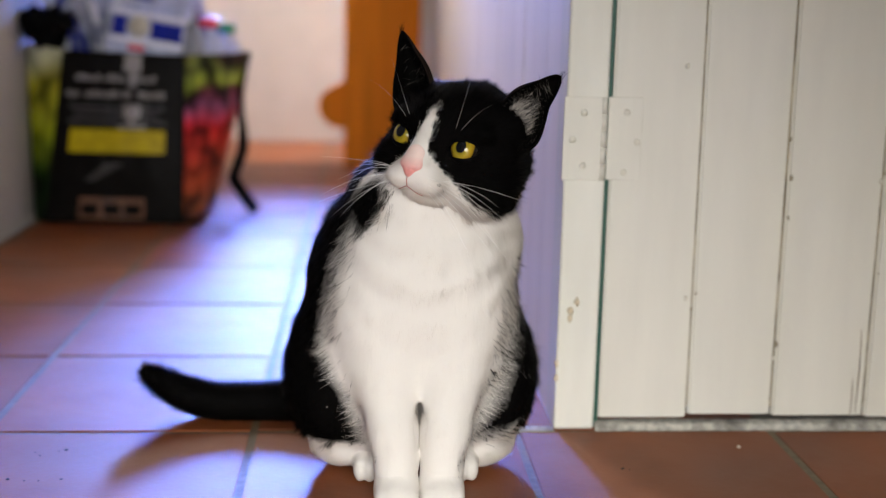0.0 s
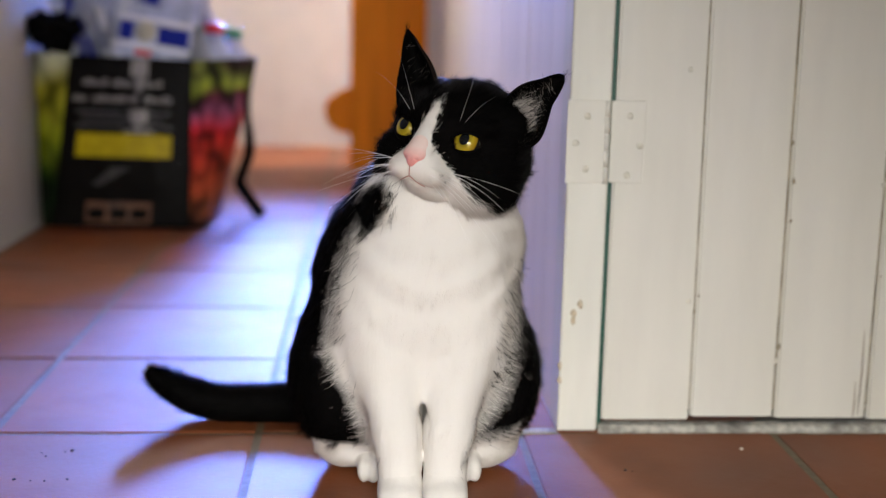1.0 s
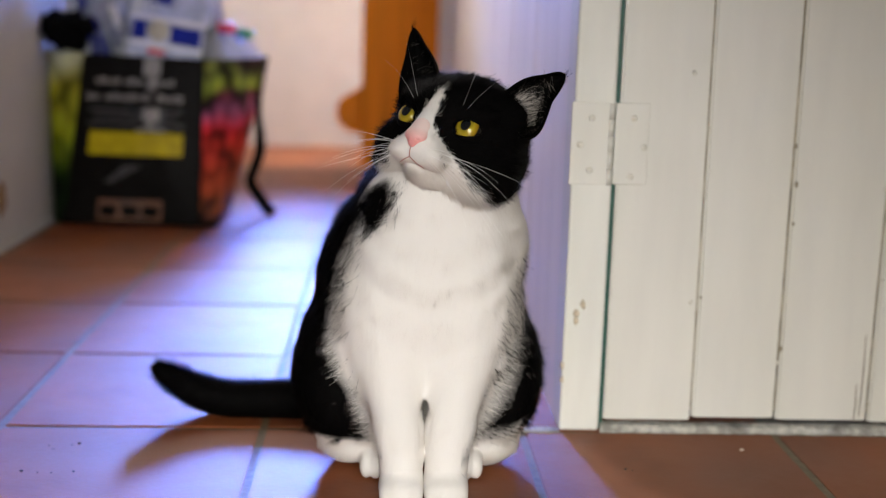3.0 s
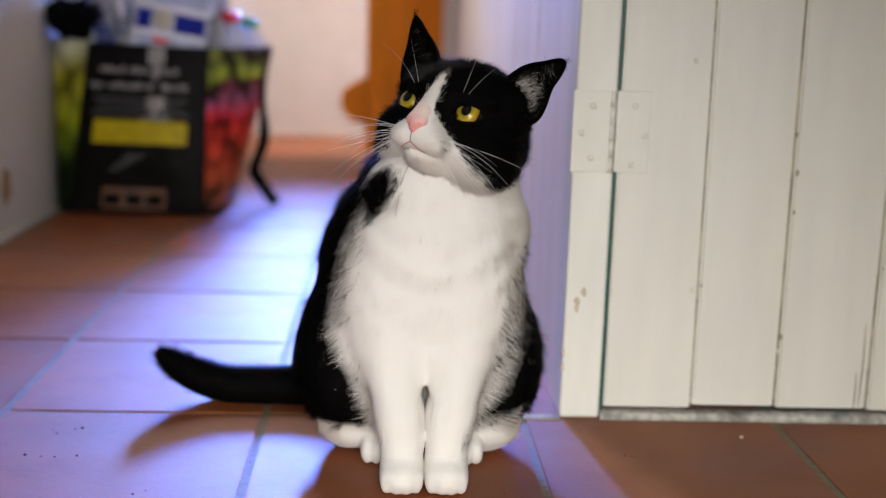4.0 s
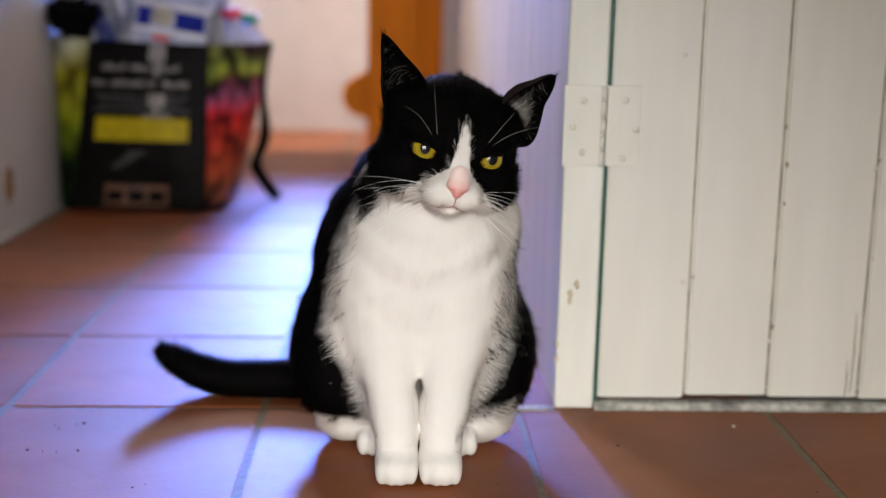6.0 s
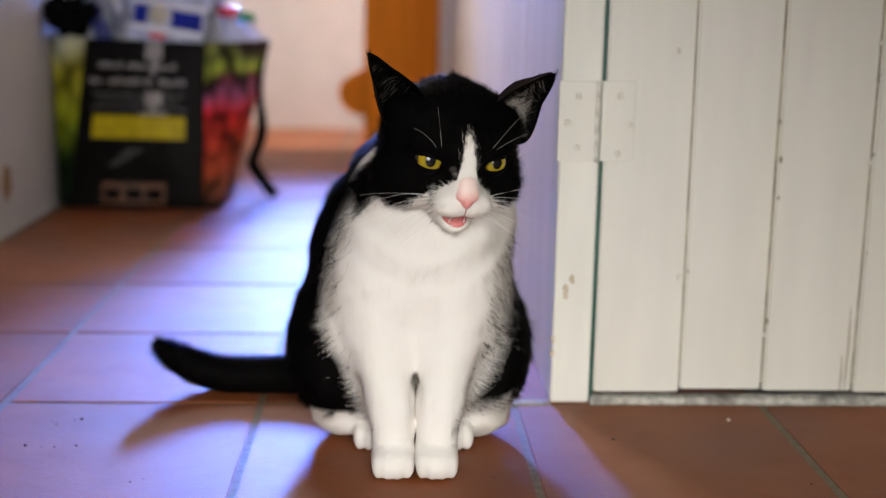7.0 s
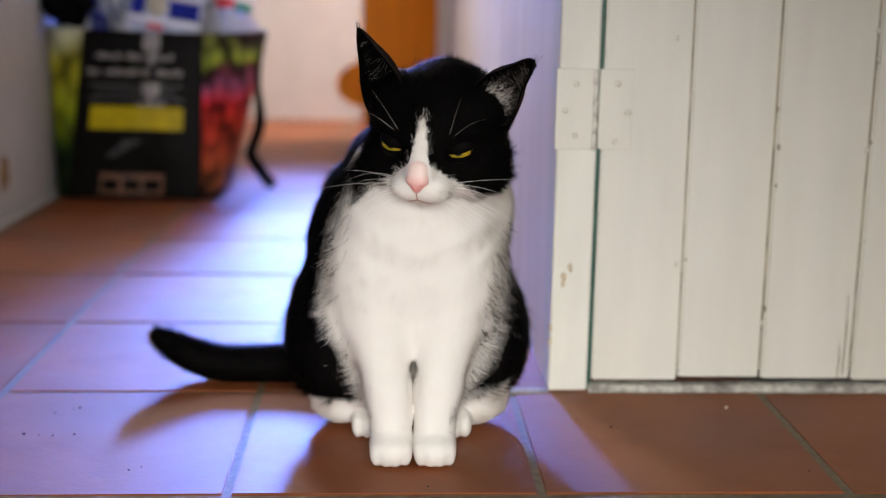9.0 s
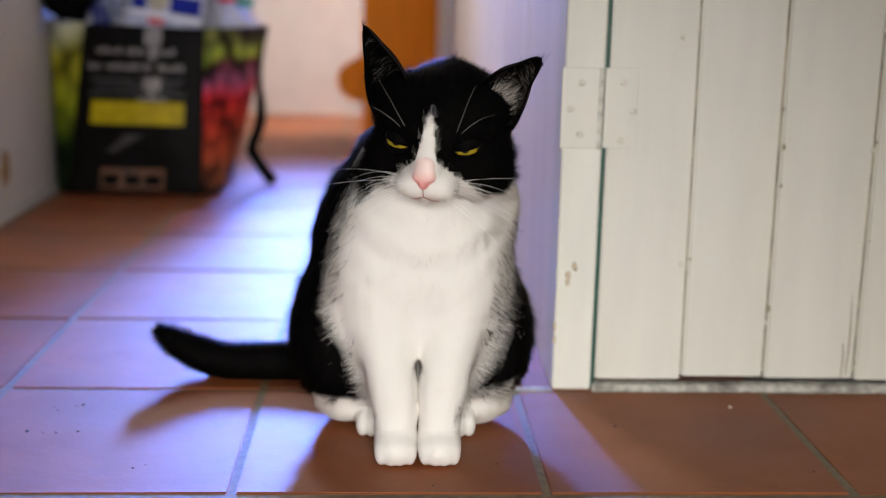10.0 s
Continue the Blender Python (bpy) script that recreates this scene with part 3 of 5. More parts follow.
hinge = part("hinge", box((-0.0450, -0.0030, 0.2435), (-0.0090, -0.0003, 0.3205), 0.0008), M_DOOR, door, "butt hinge painted over in cream")
hinge.location = (0.0, -0.0018, 0.0)
part("hinge_leaf", box((-0.0030, 0.0006, 0.2435), (0.0295, 0.0032, 0.3205), 0.0008), M_DOOR, hinge)
for k in range(5):
    z0 = 0.2430 + k * 0.0156
    V, Fs = tube([(-0.0072, -0.0012, z0), (-0.0072, -0.0012, z0 + 0.0150)], [0.0030, 0.0030], 12)
    mesh_part("knuckle", V, Fs, M_DOOR, hinge)
for x, z, y in ((-0.026, 0.306, -0.0031), (-0.036, 0.281, -0.0031), (-0.026, 0.257, -0.0031), (0.0145, 0.3065, 0.0005), (0.0250, 0.2790, 0.0005), (0.0140, 0.2510, 0.0005)):
    bm = lathe([(0.0005, 0.0), (0.0028, 0.0), (0.0031, 0.0004), (0.0024, 0.0009), (0.0008, 0.0010)], 14)
    bmesh.ops.rotate(bm, verts=bm.verts[:], cent=(0, 0, 0), matrix=Matrix.Rotation(radians(90), 3, "X"))
    s = part("screw", bm, M_SCREW, hinge)
    s.location = (x, y, z)


def mortar():
    nx, V, Fs = 240, [], []
    rows = ((0.003, -0.004), (0.0005, 0.001), (0.0015, 0.0046), (0.006, 0.0064), (0.016, 0.0064))
    for i in range(nx + 1):
        x = 0.327 + 0.80 * i / nx
        for j, (y, z) in enumerate(rows):
            k = noise.noise(Vector((x * 60, j * 1.7, 0))) + 0.5 * noise.noise(Vector((x * 190, j * 2.1, 3)))
            V.append((x, y + 0.0022 * k, z + (0.0022 * k if 0 < j < 4 else 0)))
    n = len(rows)
    for i in range(nx):
        for j in range(n - 1):
            a = i * n + j
            Fs.append((a, a + n, a + n + 1, a + 1))
    return mesh_part("threshold", V, Fs, M_MORTAR, None, "", True)


tagged(mortar(), "crumbling grey mortar strip under the plank door", "threshold", kind="structure")
tagged(part("door_strip", box((0.205, -0.0035, -0.002), (0.287, 0.010, 0.0016), 0.001), M_MORTAR), "thin mortar seam at the passage opening", "threshold",
       kind="structure")


# ---- the cat ----
CAT = np.array([0.1485, -0.07, 0.0])
cat = tagged(empty("cat", tuple(CAT)), "black and white cat sitting upright on the tile floor", "cat")
rng = np.random.default_rng(11)


def torso_field(P):
    A = P + np.array([0, 0.014, 0])
    P = P + np.array([0, 1.0, 0]) * (0.013 * np.clip(1 - P[..., 2:3] / 0.22, 0, 1))
    P = P * np.where(P[..., :1] > 0, np.array([0.965, 1, 1]), np.array([1.0, 1, 1]))
    d = ball(P, (-0.006, 0.022, 0.086), (0.101, 0.100, 0.086))
    d = join(d, ball(P, (-0.014, 0.012, 0.160), (0.080, 0.080, 0.090)), 0.03)
    d = join(d, ball(P, (0.000, -0.026, 0.150), (0.080, 0.060, 0.095)), 0.03)
    d = join(d, ball(P, (0.010, -0.014, 0.212), (0.075, 0.056, 0.052)), 0.03)
    d = join(d, ball(P, (0.012, -0.002, 0.250), (0.062, 0.052, 0.038)), 0.02)
    for s in (-1, 1):
        d = join(d, ball(P, (s * 0.066 - 0.005, 0.000, 0.084), (0.042, 0.062, 0.064)), 0.015)
        d = join(d, ball(P, (s * 0.058 - 0.002, 0.000, 0.023), (0.030, 0.034, 0.022)), 0.012)
        d = join(d, ball(P, (s * 0.034, -0.045, 0.140), (0.034, 0.036, 0.055)), 0.02)
    d = join(d, ball(P, (0.004, -0.062, 0.178), (0.056, 0.028, 0.056)), 0.025)
    # the forelegs' upper parts: side by side, not grown together
    arms = [join(rod(A, (s * 0.0350, -0.050, 0.140), (s * 0.0209, -0.0812, 0.058), 0.0285, 0.0193),
                 rod(A, (s * 0.0209, -0.0812, 0.060), (s * 0.0187, -0.0872, 0.030), 0.0193, 0.0178), 0.010) for s in (-1, 1)]
    d = join(d, np.minimum(*arms), 0.012)
    d = cut(d, ball(A, (0.0, -0.080, 0.066), (0.0036, 0.055, 0.018)), 0.004)
    d = join(d, ball(P, (0.006, -0.032, 0.232), (0.058, 0.036, 0.034)), 0.02)
    d = join(d, ball(P, (0.002, -0.046, 0.246), (0.042, 0.030, 0.034)), 0.02)
    fold = np.sin(170 * (P[..., 2] - 0.9 * P[..., 0] ** 2 * 9) + 6 * P[..., 0]) * np.clip((P[..., 2] - 0.15) / 0.03, 0, 1) * np.clip((0.225 - P[..., 2]) / 0.03, 0, 1) * 0.0003
    fold += np.sin(95 * P[..., 0] + 40 * P[..., 2]) * np.sin(70 * P[..., 2] + 1.0) * 0.0007
    fold += np.sin(210 * P[..., 0] - 130 * P[..., 2] + 2.0) * np.sin(160 * P[..., 2] + 90 * P[..., 0]) * 0.0003
    # the loose skin of the chest hangs in a shallow bib over the forelegs
    front = np.clip((-0.02 - P[..., 1]) / 0.03, 0, 1) * np.clip((0.062 - np.abs(P[..., 0])) / 0.02, 0, 1)
    for z0, amp in ((0.126, 0.0010), (0.162, 0.0016), (0.190, 0.0013), (0.216, 0.0010)):
        sag = P[..., 2] - z0 - 9.0 * (P[..., 0] - 0.006) ** 2 - 0.0025 * np.sin(70 * P[..., 0] + z0 * 90)
        fold -= front * amp * (np.exp(-((sag - 0.015) / 0.013) ** 2) - 0.55 * np.exp(-((sag + 0.004) / 0.006) ** 2))
    return np.maximum(d + fold, 0.002 - P[..., 2])


def leg_field(s):
    def f(P):
        P = P + np.array([0, 0.014, 0])
        d = rod(P, (s * 0.0330, -0.046, 0.130), (s * 0.0205, -0.0805, 0.056), 0.0120, 0.0180)
        d = join(d, rod(P, (s * 0.0203, -0.0805, 0.064), (s * 0.0180, -0.088, 0.022), 0.0182, 0.0176), 0.012)
        d = join(d, ball(P, (s * 0.0182, -0.097, 0.0145), (0.0186, 0.022, 0.0142)), 0.006)
        for k in (-1.5, -0.5, 0.5, 1.5):
            d = join(d, ball(P, (s * 0.0184 + k * 0.0079, -0.1100 + 0.0030 * abs(k), 0.0112), (0.0058, 0.0082, 0.0106)), 0.0026)
        return np.maximum(d, 0.0005 - P[..., 2])
    return f


def foot_field(s):
    def f(P):
        P = P + np.array([0, 0.016, 0])
        d = rod(P, (s * 0.050, 0.000, 0.022), (s * 0.0400, -0.026, 0.016), 0.018, 0.0145)
        for k in (-1, 0, 1):
            d = join(d, ball(P, (s * 0.0395 + k * 0.0080, -0.0385 + 0.002 * abs(k), 0.0115), (0.0060, 0.009, 0.0112)), 0.0025)
        return np.maximum(d, 0.0005 - P[..., 2])
    return f


def body_white(P, jitter=0.0):
    """1 where the coat of trunk and legs is white."""
    x, y = P[:, 0] + jitter, P[:, 1]
    z = P[:, 2] + 0.4 * jitter * (P[:, 2] < 0.07) - 0.22 * np.clip(P[:, 0] - 0.045, 0, 0.06)
    zl = [0.0, 0.029, 0.037, 0.06, 0.085, 0.10, 0.12, 0.15, 0.20, 0.215, 0.26]
    left = np.interp(z, zl, [-0.2, -0.2, -0.043, -0.050, -0.060, -0.072, -0.080, -0.077, -0.066, -0.060, -0.050])
    right = np.interp(z, [0.0, 0.033, 0.041, 0.047, 0.06, 0.08, 0.10, 0.12, 0.14, 0.17, 0.19, 0.26], [0.2, 0.2, 0.036, 0.044, 0.052, 0.061, 0.071, 0.077, 0.082, 0.085, 0.10, 0.10])
    yb = np.interp(z, [0.0, 0.03, 0.06, 0.12, 0.20, 0.26], [0.02, 0.02, 0.04, 0.02, 0.0, -0.01]) + 0.5 * jitter
    yb = np.where((x < -0.02) & (z > 0.16), yb - 0.030 * np.clip((z - 0.16) / 0.03, 0, 1), yb)
    w = (x > left) & (x < right) & (y < yb)
    patch = ((P[:, 0] + 0.9 * jitter + 0.044 - 0.30 * (P[:, 2] - 0.236)) / 0.0115) ** 2 + ((P[:, 2] + 0.9 * jitter - 0.239) / 0.021) ** 2 < 1
    return (w & ~patch).astype(float)


def furred(name, field, lo, hi, step, white, parent, count, length, lift, flow, width=0.00042, label="", keep=None, droop=0.35, bald=None):
    V, F4 = net(field, lo, hi, step)
    blur = np.where((V[:, 0] > 0.03) & (V[:, 2] < 0.20), 0.019, np.where(V[:, 2] > 0.20, 0.004, 0.008))
    ob = fast_mesh(name, V, F4, M_COAT, parent, label, np.mean([white(V, blur * k) for k in np.linspace(-1, 1, 11)], 0))
    R = scatter(V, F4, count, rng)
    if keep is not None:
        R = R[keep(R)]
    N = gradient(field, R)
    across = R[:, 2] * 0.80 + R[:, 0] * 0.60
    streak = np.sin(1500 * across + 2.2 * waves(R, 110, 71)) + 0.7 * np.sin(2700 * across + 2.0 * waves(R, 150, 72))
    right = (R[:, 0] > 0.03) & (R[:, 2] < 0.20)
    jit = np.where(right, 0.0130 * streak + rng.normal(0, 0.0035, len(R)), 0.0045 * waves(R, 420, 73) + rng.normal(0, 0.0045, len(R)))
    W = white(R, jit) > 0.5
    if bald is not None:
        ok = bald(R, N, W)
        R, N, jit = R[ok], N[ok], jit[ok]
    W = white(R, jit) > 0.5
    Fl = flow(R, N)
    Ln = length(R, W) if callable(length) else np.full(len(R), length)
    made = [ob]
    for sel, m, nm in ((W, M_WHITEFUR, "white_fur"), (~W, M_BLACKFUR, "black_fur")):
        if sel.sum():
            made.append(strands(nm, R[sel], N[sel], Fl[sel], Ln[sel], lift(W[sel]) if callable(lift) else lift, width, m, ob if parent == cat else parent, rng,
                                "soft white fur" if m == M_WHITEFUR else "glossy black fur", droop, 0.06 if m == M_WHITEFUR else 0.22, 0.06 if m == M_WHITEFUR else 0.11))
    return made


def trunk_flow(P, N):
    out = np.zeros_like(P)
    out[:, 2] = -1.0
    out[:, 0] = 0.55 * np.sign(P[:, 0]) * np.clip(np.abs(P[:, 0]) / 0.08, 0, 1)
    out[:, 1] = np.where(P[:, 1] > 0.0, 0.5, -0.1)
    flank = np.clip((np.abs(P[:, 0]) - 0.045) / 0.02, 0, 1) * np.clip((0.21 - P[:, 2]) / 0.03, 0, 1) * (P[:, 1] < 0.02)
    side = np.stack([np.sign(P[:, 0]) * 0.95, 0 * P[:, 1] - 0.1, 0 * P[:, 2] - 0.62], 1)
    return out * (1 - flank[:, None]) + side * flank[:, None]


def chest_thin(P, N, W):
    """The winter coat is thickest on chest and flanks, thinner over the back."""
    keep = (N[:, 1] < 0.35) | (rng.random(len(P)) < 0.30)
    sleek = W & (np.abs(N[:, 0]) < 0.55) & (P[:, 2] > 0.05)
    return keep & (~sleek | (rng.random(len(P)) < 0.9))


furred("torso", torso_field, (-0.14, -0.14, -0.01), (0.14, 0.15, 0.30), 0.0032, body_white, cat, 300000,
       lambda P, W: np.where((P[:, 2] < 0.016) | ((P[:, 1] < -0.055) & (P[:, 2] < 0.10)), 0.0056, np.where(W, np.where((P[:, 2] < 0.045) | (P[:, 0] > 0.05), 0.0125, 0.0072), 0.013)), lambda W: np.where(W, 0.07, 0.22), trunk_flow, 0.00026,
       "white chest and black back of the cat", bald=chest_thin)
# longer white hair that falls over the black flanks on both sides of the chest
RV, RF = net(torso_field, (-0.14, -0.14, -0.01), (0.14, 0.15, 0.30), 0.0045)
R = scatter(RV, RF, 120000, rng)
near = (body_white(R) > 0.5) & (R[:, 2] > 0.045) & (R[:, 2] < 0.24)
aside = R + np.stack([np.sign(R[:, 0]) * 0.013, 0 * R[:, 1], 0 * R[:, 2]], 1)
near &= body_white(aside) < 0.5
R = R[near & (waves(R, 380, 81) > -0.6)]
strands("white_fur", R, gradient(torso_field, R), np.stack([0.9 * np.sign(R[:, 0]), 0 * R[:, 1] - 0.1, np.where(R[:, 0] > 0, -0.60, -0.45)], 1), np.full(len(R), 0.0150), 0.24, 0.00022,
        M_WHITEFUR, cat, rng, "soft white fur beside the chest", 0.6, 0.16)
for s in (-1, 1):
    furred("front_leg", leg_field(s), (-0.07, -0.145, -0.004), (0.07, -0.015, 0.19), 0.0022, lambda P, j: np.ones(len(P)), cat, 20000,
           lambda P, W: np.interp(P[:, 2], [0.0, 0.03, 0.1], [0.0022, 0.0042, 0.007]), 0.18,
           lambda P, N: np.tile(np.array([[0, -0.15, -1.0]]), (len(P), 1)), 0.00034, "white foreleg and paw")
    furred("hind_foot", foot_field(s), (-0.08, -0.072, -0.004), (0.08, 0.04, 0.05), 0.0018, lambda P, j: np.ones(len(P)), cat, 3000,
           0.0035, 0.22, lambda P, N: np.tile(np.array([[0, -1.0, -0.3]]), (len(P), 1)), 0.00034, "white hind paw")

# tail along the floor, its tip raised
TP = spline([(-0.030, 0.085, 0.030), (-0.085, 0.104, 0.0205), (-0.14, 0.110, 0.0172), (-0.186, 0.110, 0.0170), (-0.216, 0.109, 0.0245), (-0.238, 0.106, 0.0370),
             (-0.253, 0.104, 0.0475)], 34)
TR = np.interp(np.linspace(0, 1, 34), [0, 0.2, 0.6, 0.8, 0.92, 0.98, 1], [0.0225, 0.0205, 0.0182, 0.0150, 0.0100, 0.0056, 0.0015])
tv, tf = tube(TP, TR, 16)
tail = mesh_part("tail", tv, tf, M_BLACKFUR, cat, "black tail curled out along the floor")
ti = rng.integers(1, 33, 9000)
ta = rng.uniform(0, 2 * math.pi, 9000)
tvv = np.array([list(v) for v in tv]).reshape(34, 16, 3)
tk = (ta / (2 * math.pi) * 16).astype(int) % 16
u = rng.random(9000)[:, None]
R = tvv[ti, tk] * (1 - u) + tvv[ti, (tk + 1) % 16] * u
R += (TP[np.clip(ti + 1, 0, 33)] - TP[ti]) * rng.random((9000, 1))
C = TP[ti]
N = R - C
Dt = TP[np.clip(ti + 1, 0, 33)] - TP[ti - 1]
Dt /= np.linalg.norm(Dt, axis=1, keepdims=True)
N -= Dt * (N * Dt).sum(1, keepdims=True)
N /= np.linalg.norm(N, axis=1, keepdims=True)
ok = R[:, 2] > 0.003
strands("black_fur", R[ok], N[ok], Dt[ok], np.full(ok.sum(), 0.011), 0.33, 0.00045, M_BLACKFUR, tail, rng, "glossy black fur")


# head, in its own space: looks along -y
EYE_X, EYE_Y, EYE_Z, EYE_R = 0.0268, -0.0264, 0.0094, 0.0120


def head_field(P):
    d = ball(P, (0, 0.010, 0.013), (0.052, 0.053, 0.0465))
    d = join(d, ball(P, (0.004, 0.024, 0.047), (0.026, 0.022, 0.0125)), 0.008)
    for s in (-1, 1):
        d = join(d, ball(P, (s * 0.035, 0.000, -0.016), (0.0255, 0.032, 0.026)), 0.018)
        d = join(d, ball(P, (s * 0.036, 0.006, 0.030), (0.021, 0.022, 0.020)), 0.014)
    d = join(d, ball(P, (0, 0.044, -0.002), (0.046, 0.036, 0.044)), 0.02)
    d = join(d, ball(P, (0, 0.010, -0.030), (0.033, 0.030, 0.0165)), 0.015)
    d = join(d, rod(P, (0, -0.028, 0.026), (0, -0.0495, -0.005), 0.0130, 0.0102), 0.011)
    d = join(d, ball(P, (0, -0.036, -0.018), (0.023, 0.022, 0.015)), 0.012)
    for s in (-1, 1):
        d = join(d, ball(P, (s * 0.0112, -0.0462, -0.0205), (0.0138, 0.0128, 0.0098)), 0.006)
        d = cut(d, ball(P, (s * EYE_X, EYE_Y - 0.006, EYE_Z), (0.0116, 0.0105, 0.0086)), 0.002)
        d = join(d, rod(P, (s * 0.0150, -0.0360, 0.0200), (s * 0.0365, -0.0255, 0.0230), 0.0060, 0.0065), 0.006)
    d = cut(d, ball(P, (0, -0.046, -0.0345), (0.0150, 0.020, 0.0046)), 0.003)
    return d


def jaw_field(P):
    d = ball(P, (0, -0.0320, -0.0322), (0.0146, 0.0180, 0.0070))
    d = join(d, ball(P, (0, -0.013, -0.033), (0.0195, 0.020, 0.0095)), 0.012)
    d = cut(d, ball(P, (0, -0.0355, -0.0255), (0.0120, 0.0098, 0.0058)), 0.0012)
    return d


def head_white(P, jitter=0.0):
    x, y, z = np.abs(P[:, 0]) + jitter * 0.7, P[:, 1], P[:, 2]
    lim = np.interp(z, [-0.06, -0.048, -0.040, -0.034, -0.027, -0.020, -0.012, -0.004, 0.003, 0.012, 0.021, 0.030, 0.038, 0.05],
                    [0.066, 0.060, 0.053, 0.0455, 0.0375, 0.0310, 0.0230, 0.0140, 0.0084, 0.0060, 0.0050, 0.0034, 0.0004, -0.01])
    front = y < np.interp(z, [-0.05, -0.04, -0.026, -0.016], [0.03, 0.016, -0.003, -0.018]) + jitter
    return ((x < lim) & front).astype(float)


def head_flow(P, N):
    nose = np.array([0, -0.062, -0.010])
    d = P - nose
    d[:, 2] += np.where(P[:, 2] < -0.01, -0.012, 0.0)
    d /= np.linalg.norm(d, axis=1, keepdims=True)
    return d


def head_len(P, W):
    r = np.linalg.norm(P - np.array([0, -0.062, -0.010]), axis=1)
    L = np.interp(r, [0.0, 0.010, 0.03, 0.06, 0.09], [0.0016, 0.0034, 0.0058, 0.0090, 0.011])
    cheek = (np.abs(P[:, 0]) > 0.036) & (P[:, 2] < 0.0)
    return np.where(cheek, L * 1.35, np.where(P[:, 2] < -0.034, 0.0145, L))


def off_eyes(P):
    k = np.ones(len(P), bool)
    for s in (-1, 1):
        q = (P - np.array([s * EYE_X, EYE_Y, EYE_Z]))
        k &= np.linalg.norm(q, axis=1) > 0.0124
    k &= ~((np.abs(P[:, 0]) < 0.0085) & (P[:, 1] < -0.0505) & (P[:, 2] > -0.020) & (P[:, 2] < -0.0015))
    k &= ~((P[:, 2] < -0.026) & (P[:, 1] < -0.03) & (np.abs(P[:, 0]) < 0.017) & (P[:, 2] > -0.036) & (P[:, 1] > -0.056))
    return k


HV, HF = net(head_field, (-0.08, -0.08, -0.075), (0.08, 0.095, 0.07), 0.0021)
head = fast_mesh("head", HV, HF, M_COAT, cat, "black face with white blaze and muzzle", head_white(HV))
R = scatter(HV, HF, 130000, rng)
R = R[off_eyes(R)]
N = gradient(head_field, R)
W = head_white(R, (0.7 * waves(R, 700, 91) + rng.normal(0, 0.7, len(R))) * np.interp(R[:, 2], [-0.030, -0.014, 0.0], [0.0070, 0.0046, 0.0022])) > 0.5
Ln, Fl = head_len(R, W), head_flow(R, N)
strands("white_fur", R[W], N[W], Fl[W], Ln[W], 0.24, 0.00024, M_WHITEFUR, head, rng, "soft white fur", clump=0.18)
strands("black_fur", R[~W], N[~W], Fl[~W], Ln[~W], 0.22, 0.00028, M_BLACKFUR, head, rng, "glossy black fur", clump=0.2)

JV, JF = net(jaw_field, (-0.04, -0.07, -0.06), (0.04, 0.02, -0.01), 0.0016)
JP = np.array([0, -0.008, -0.026])
jaw = fast_mesh("lower_jaw", JV - JP, JF, M_COAT, head, "white chin", np.ones(len(JV)))
R = scatter(JV, JF, 9000, rng)
R = R[(R[:, 2] < -0.030) | (np.abs(R[:, 0]) > 0.014)]
jaw_fur = strands("white_fur", R - JP, gradient(jaw_field, R), np.tile(np.array([[0, 0.9, -0.5]]), (len(R), 1)), np.full(len(R), 0.0065), 0.28, 0.00028,
                  M_WHITEFUR, head, rng, "soft white fur")


def tongue_field(P):
    d = ball(P, (0, -0.0350, -0.0282), (0.0092, 0.0125, 0.0032))
    return join(d, ball(P, (0, -0.0330, -0.0296), (0.0120, 0.0155, 0.0032)), 0.002)


TV, TF = net(tongue_field, (-0.02, -0.06, -0.042), (0.02, -0.015, -0.022), 0.0011)
tongue = fast_mesh("tongue", TV - JP, TF, M_TONGUE, head, "pink tongue and lower gum")
teeth = bmesh.new()
for s in (-1, 1):
    bmesh.ops.create_cone(teeth, cap_ends=True, segments=8, radius1=0.0011, radius2=0.0001, depth=0.0055,
                          matrix=Matrix.Translation(Vector((s * 0.0062, -0.0435, -0.0258)) - Vector(JP)))
tooth = part("lower_teeth", smooth_all(teeth), M_TOOTH, head, "small white canine teeth")


def palate_field(P):
    d = ball(P, (0, -0.0300, -0.0300), (0.0110, 0.0145, 0.0046))
    return join(d, ball(P, (0, -0.0262, -0.0315), (0.0100, 0.0100, 0.0052)), 0.003)


PV, PF = net(palate_field, (-0.02, -0.062, -0.046), (0.02, -0.010, -0.022), 0.0010)
fast_mesh("palate", PV, PF, M_MOUTH, head, "dark red inside of the mouth")


def nose_field(P):
    d = ball(P, (0, -0.0580, -0.0090), (0.0092, 0.0050, 0.0050))
    d = join(d, ball(P, (0, -0.0530, -0.0015), (0.0082, 0.0060, 0.0088)), 0.008)
    d = join(d, ball(P, (0, -0.0588, -0.0145), (0.0034, 0.0036, 0.0042)), 0.005)
    for s in (-1, 1):
        d = cut(d, ball(P, (s * 0.0048, -0.0628, -0.0122), (0.0019, 0.0030, 0.0012)), 0.001)
    return d


NV, NF = net(nose_field, (-0.013, -0.075, -0.025), (0.013, -0.045, 0.011), 0.0009)
fast_mesh("nose", NV, NF, M_PINK, head, "pink nose")
R = scatter(NV, NF, 16000, rng)
R = R[rng.random(len(R)) < np.clip((R[:, 2] + 0.006) / 0.008, 0, 1)]
strands("white_fur", R, gradient(nose_field, R), np.tile(np.array([[0, 0.5, 1.0]]), (len(R), 1)) + R * np.array([60, 0, 0]), np.full(len(R), 0.0026), 0.10, 0.00018,
        M_WHITEFUR, head, rng, "short pale hair on the bridge of the nose", clump=0.08)


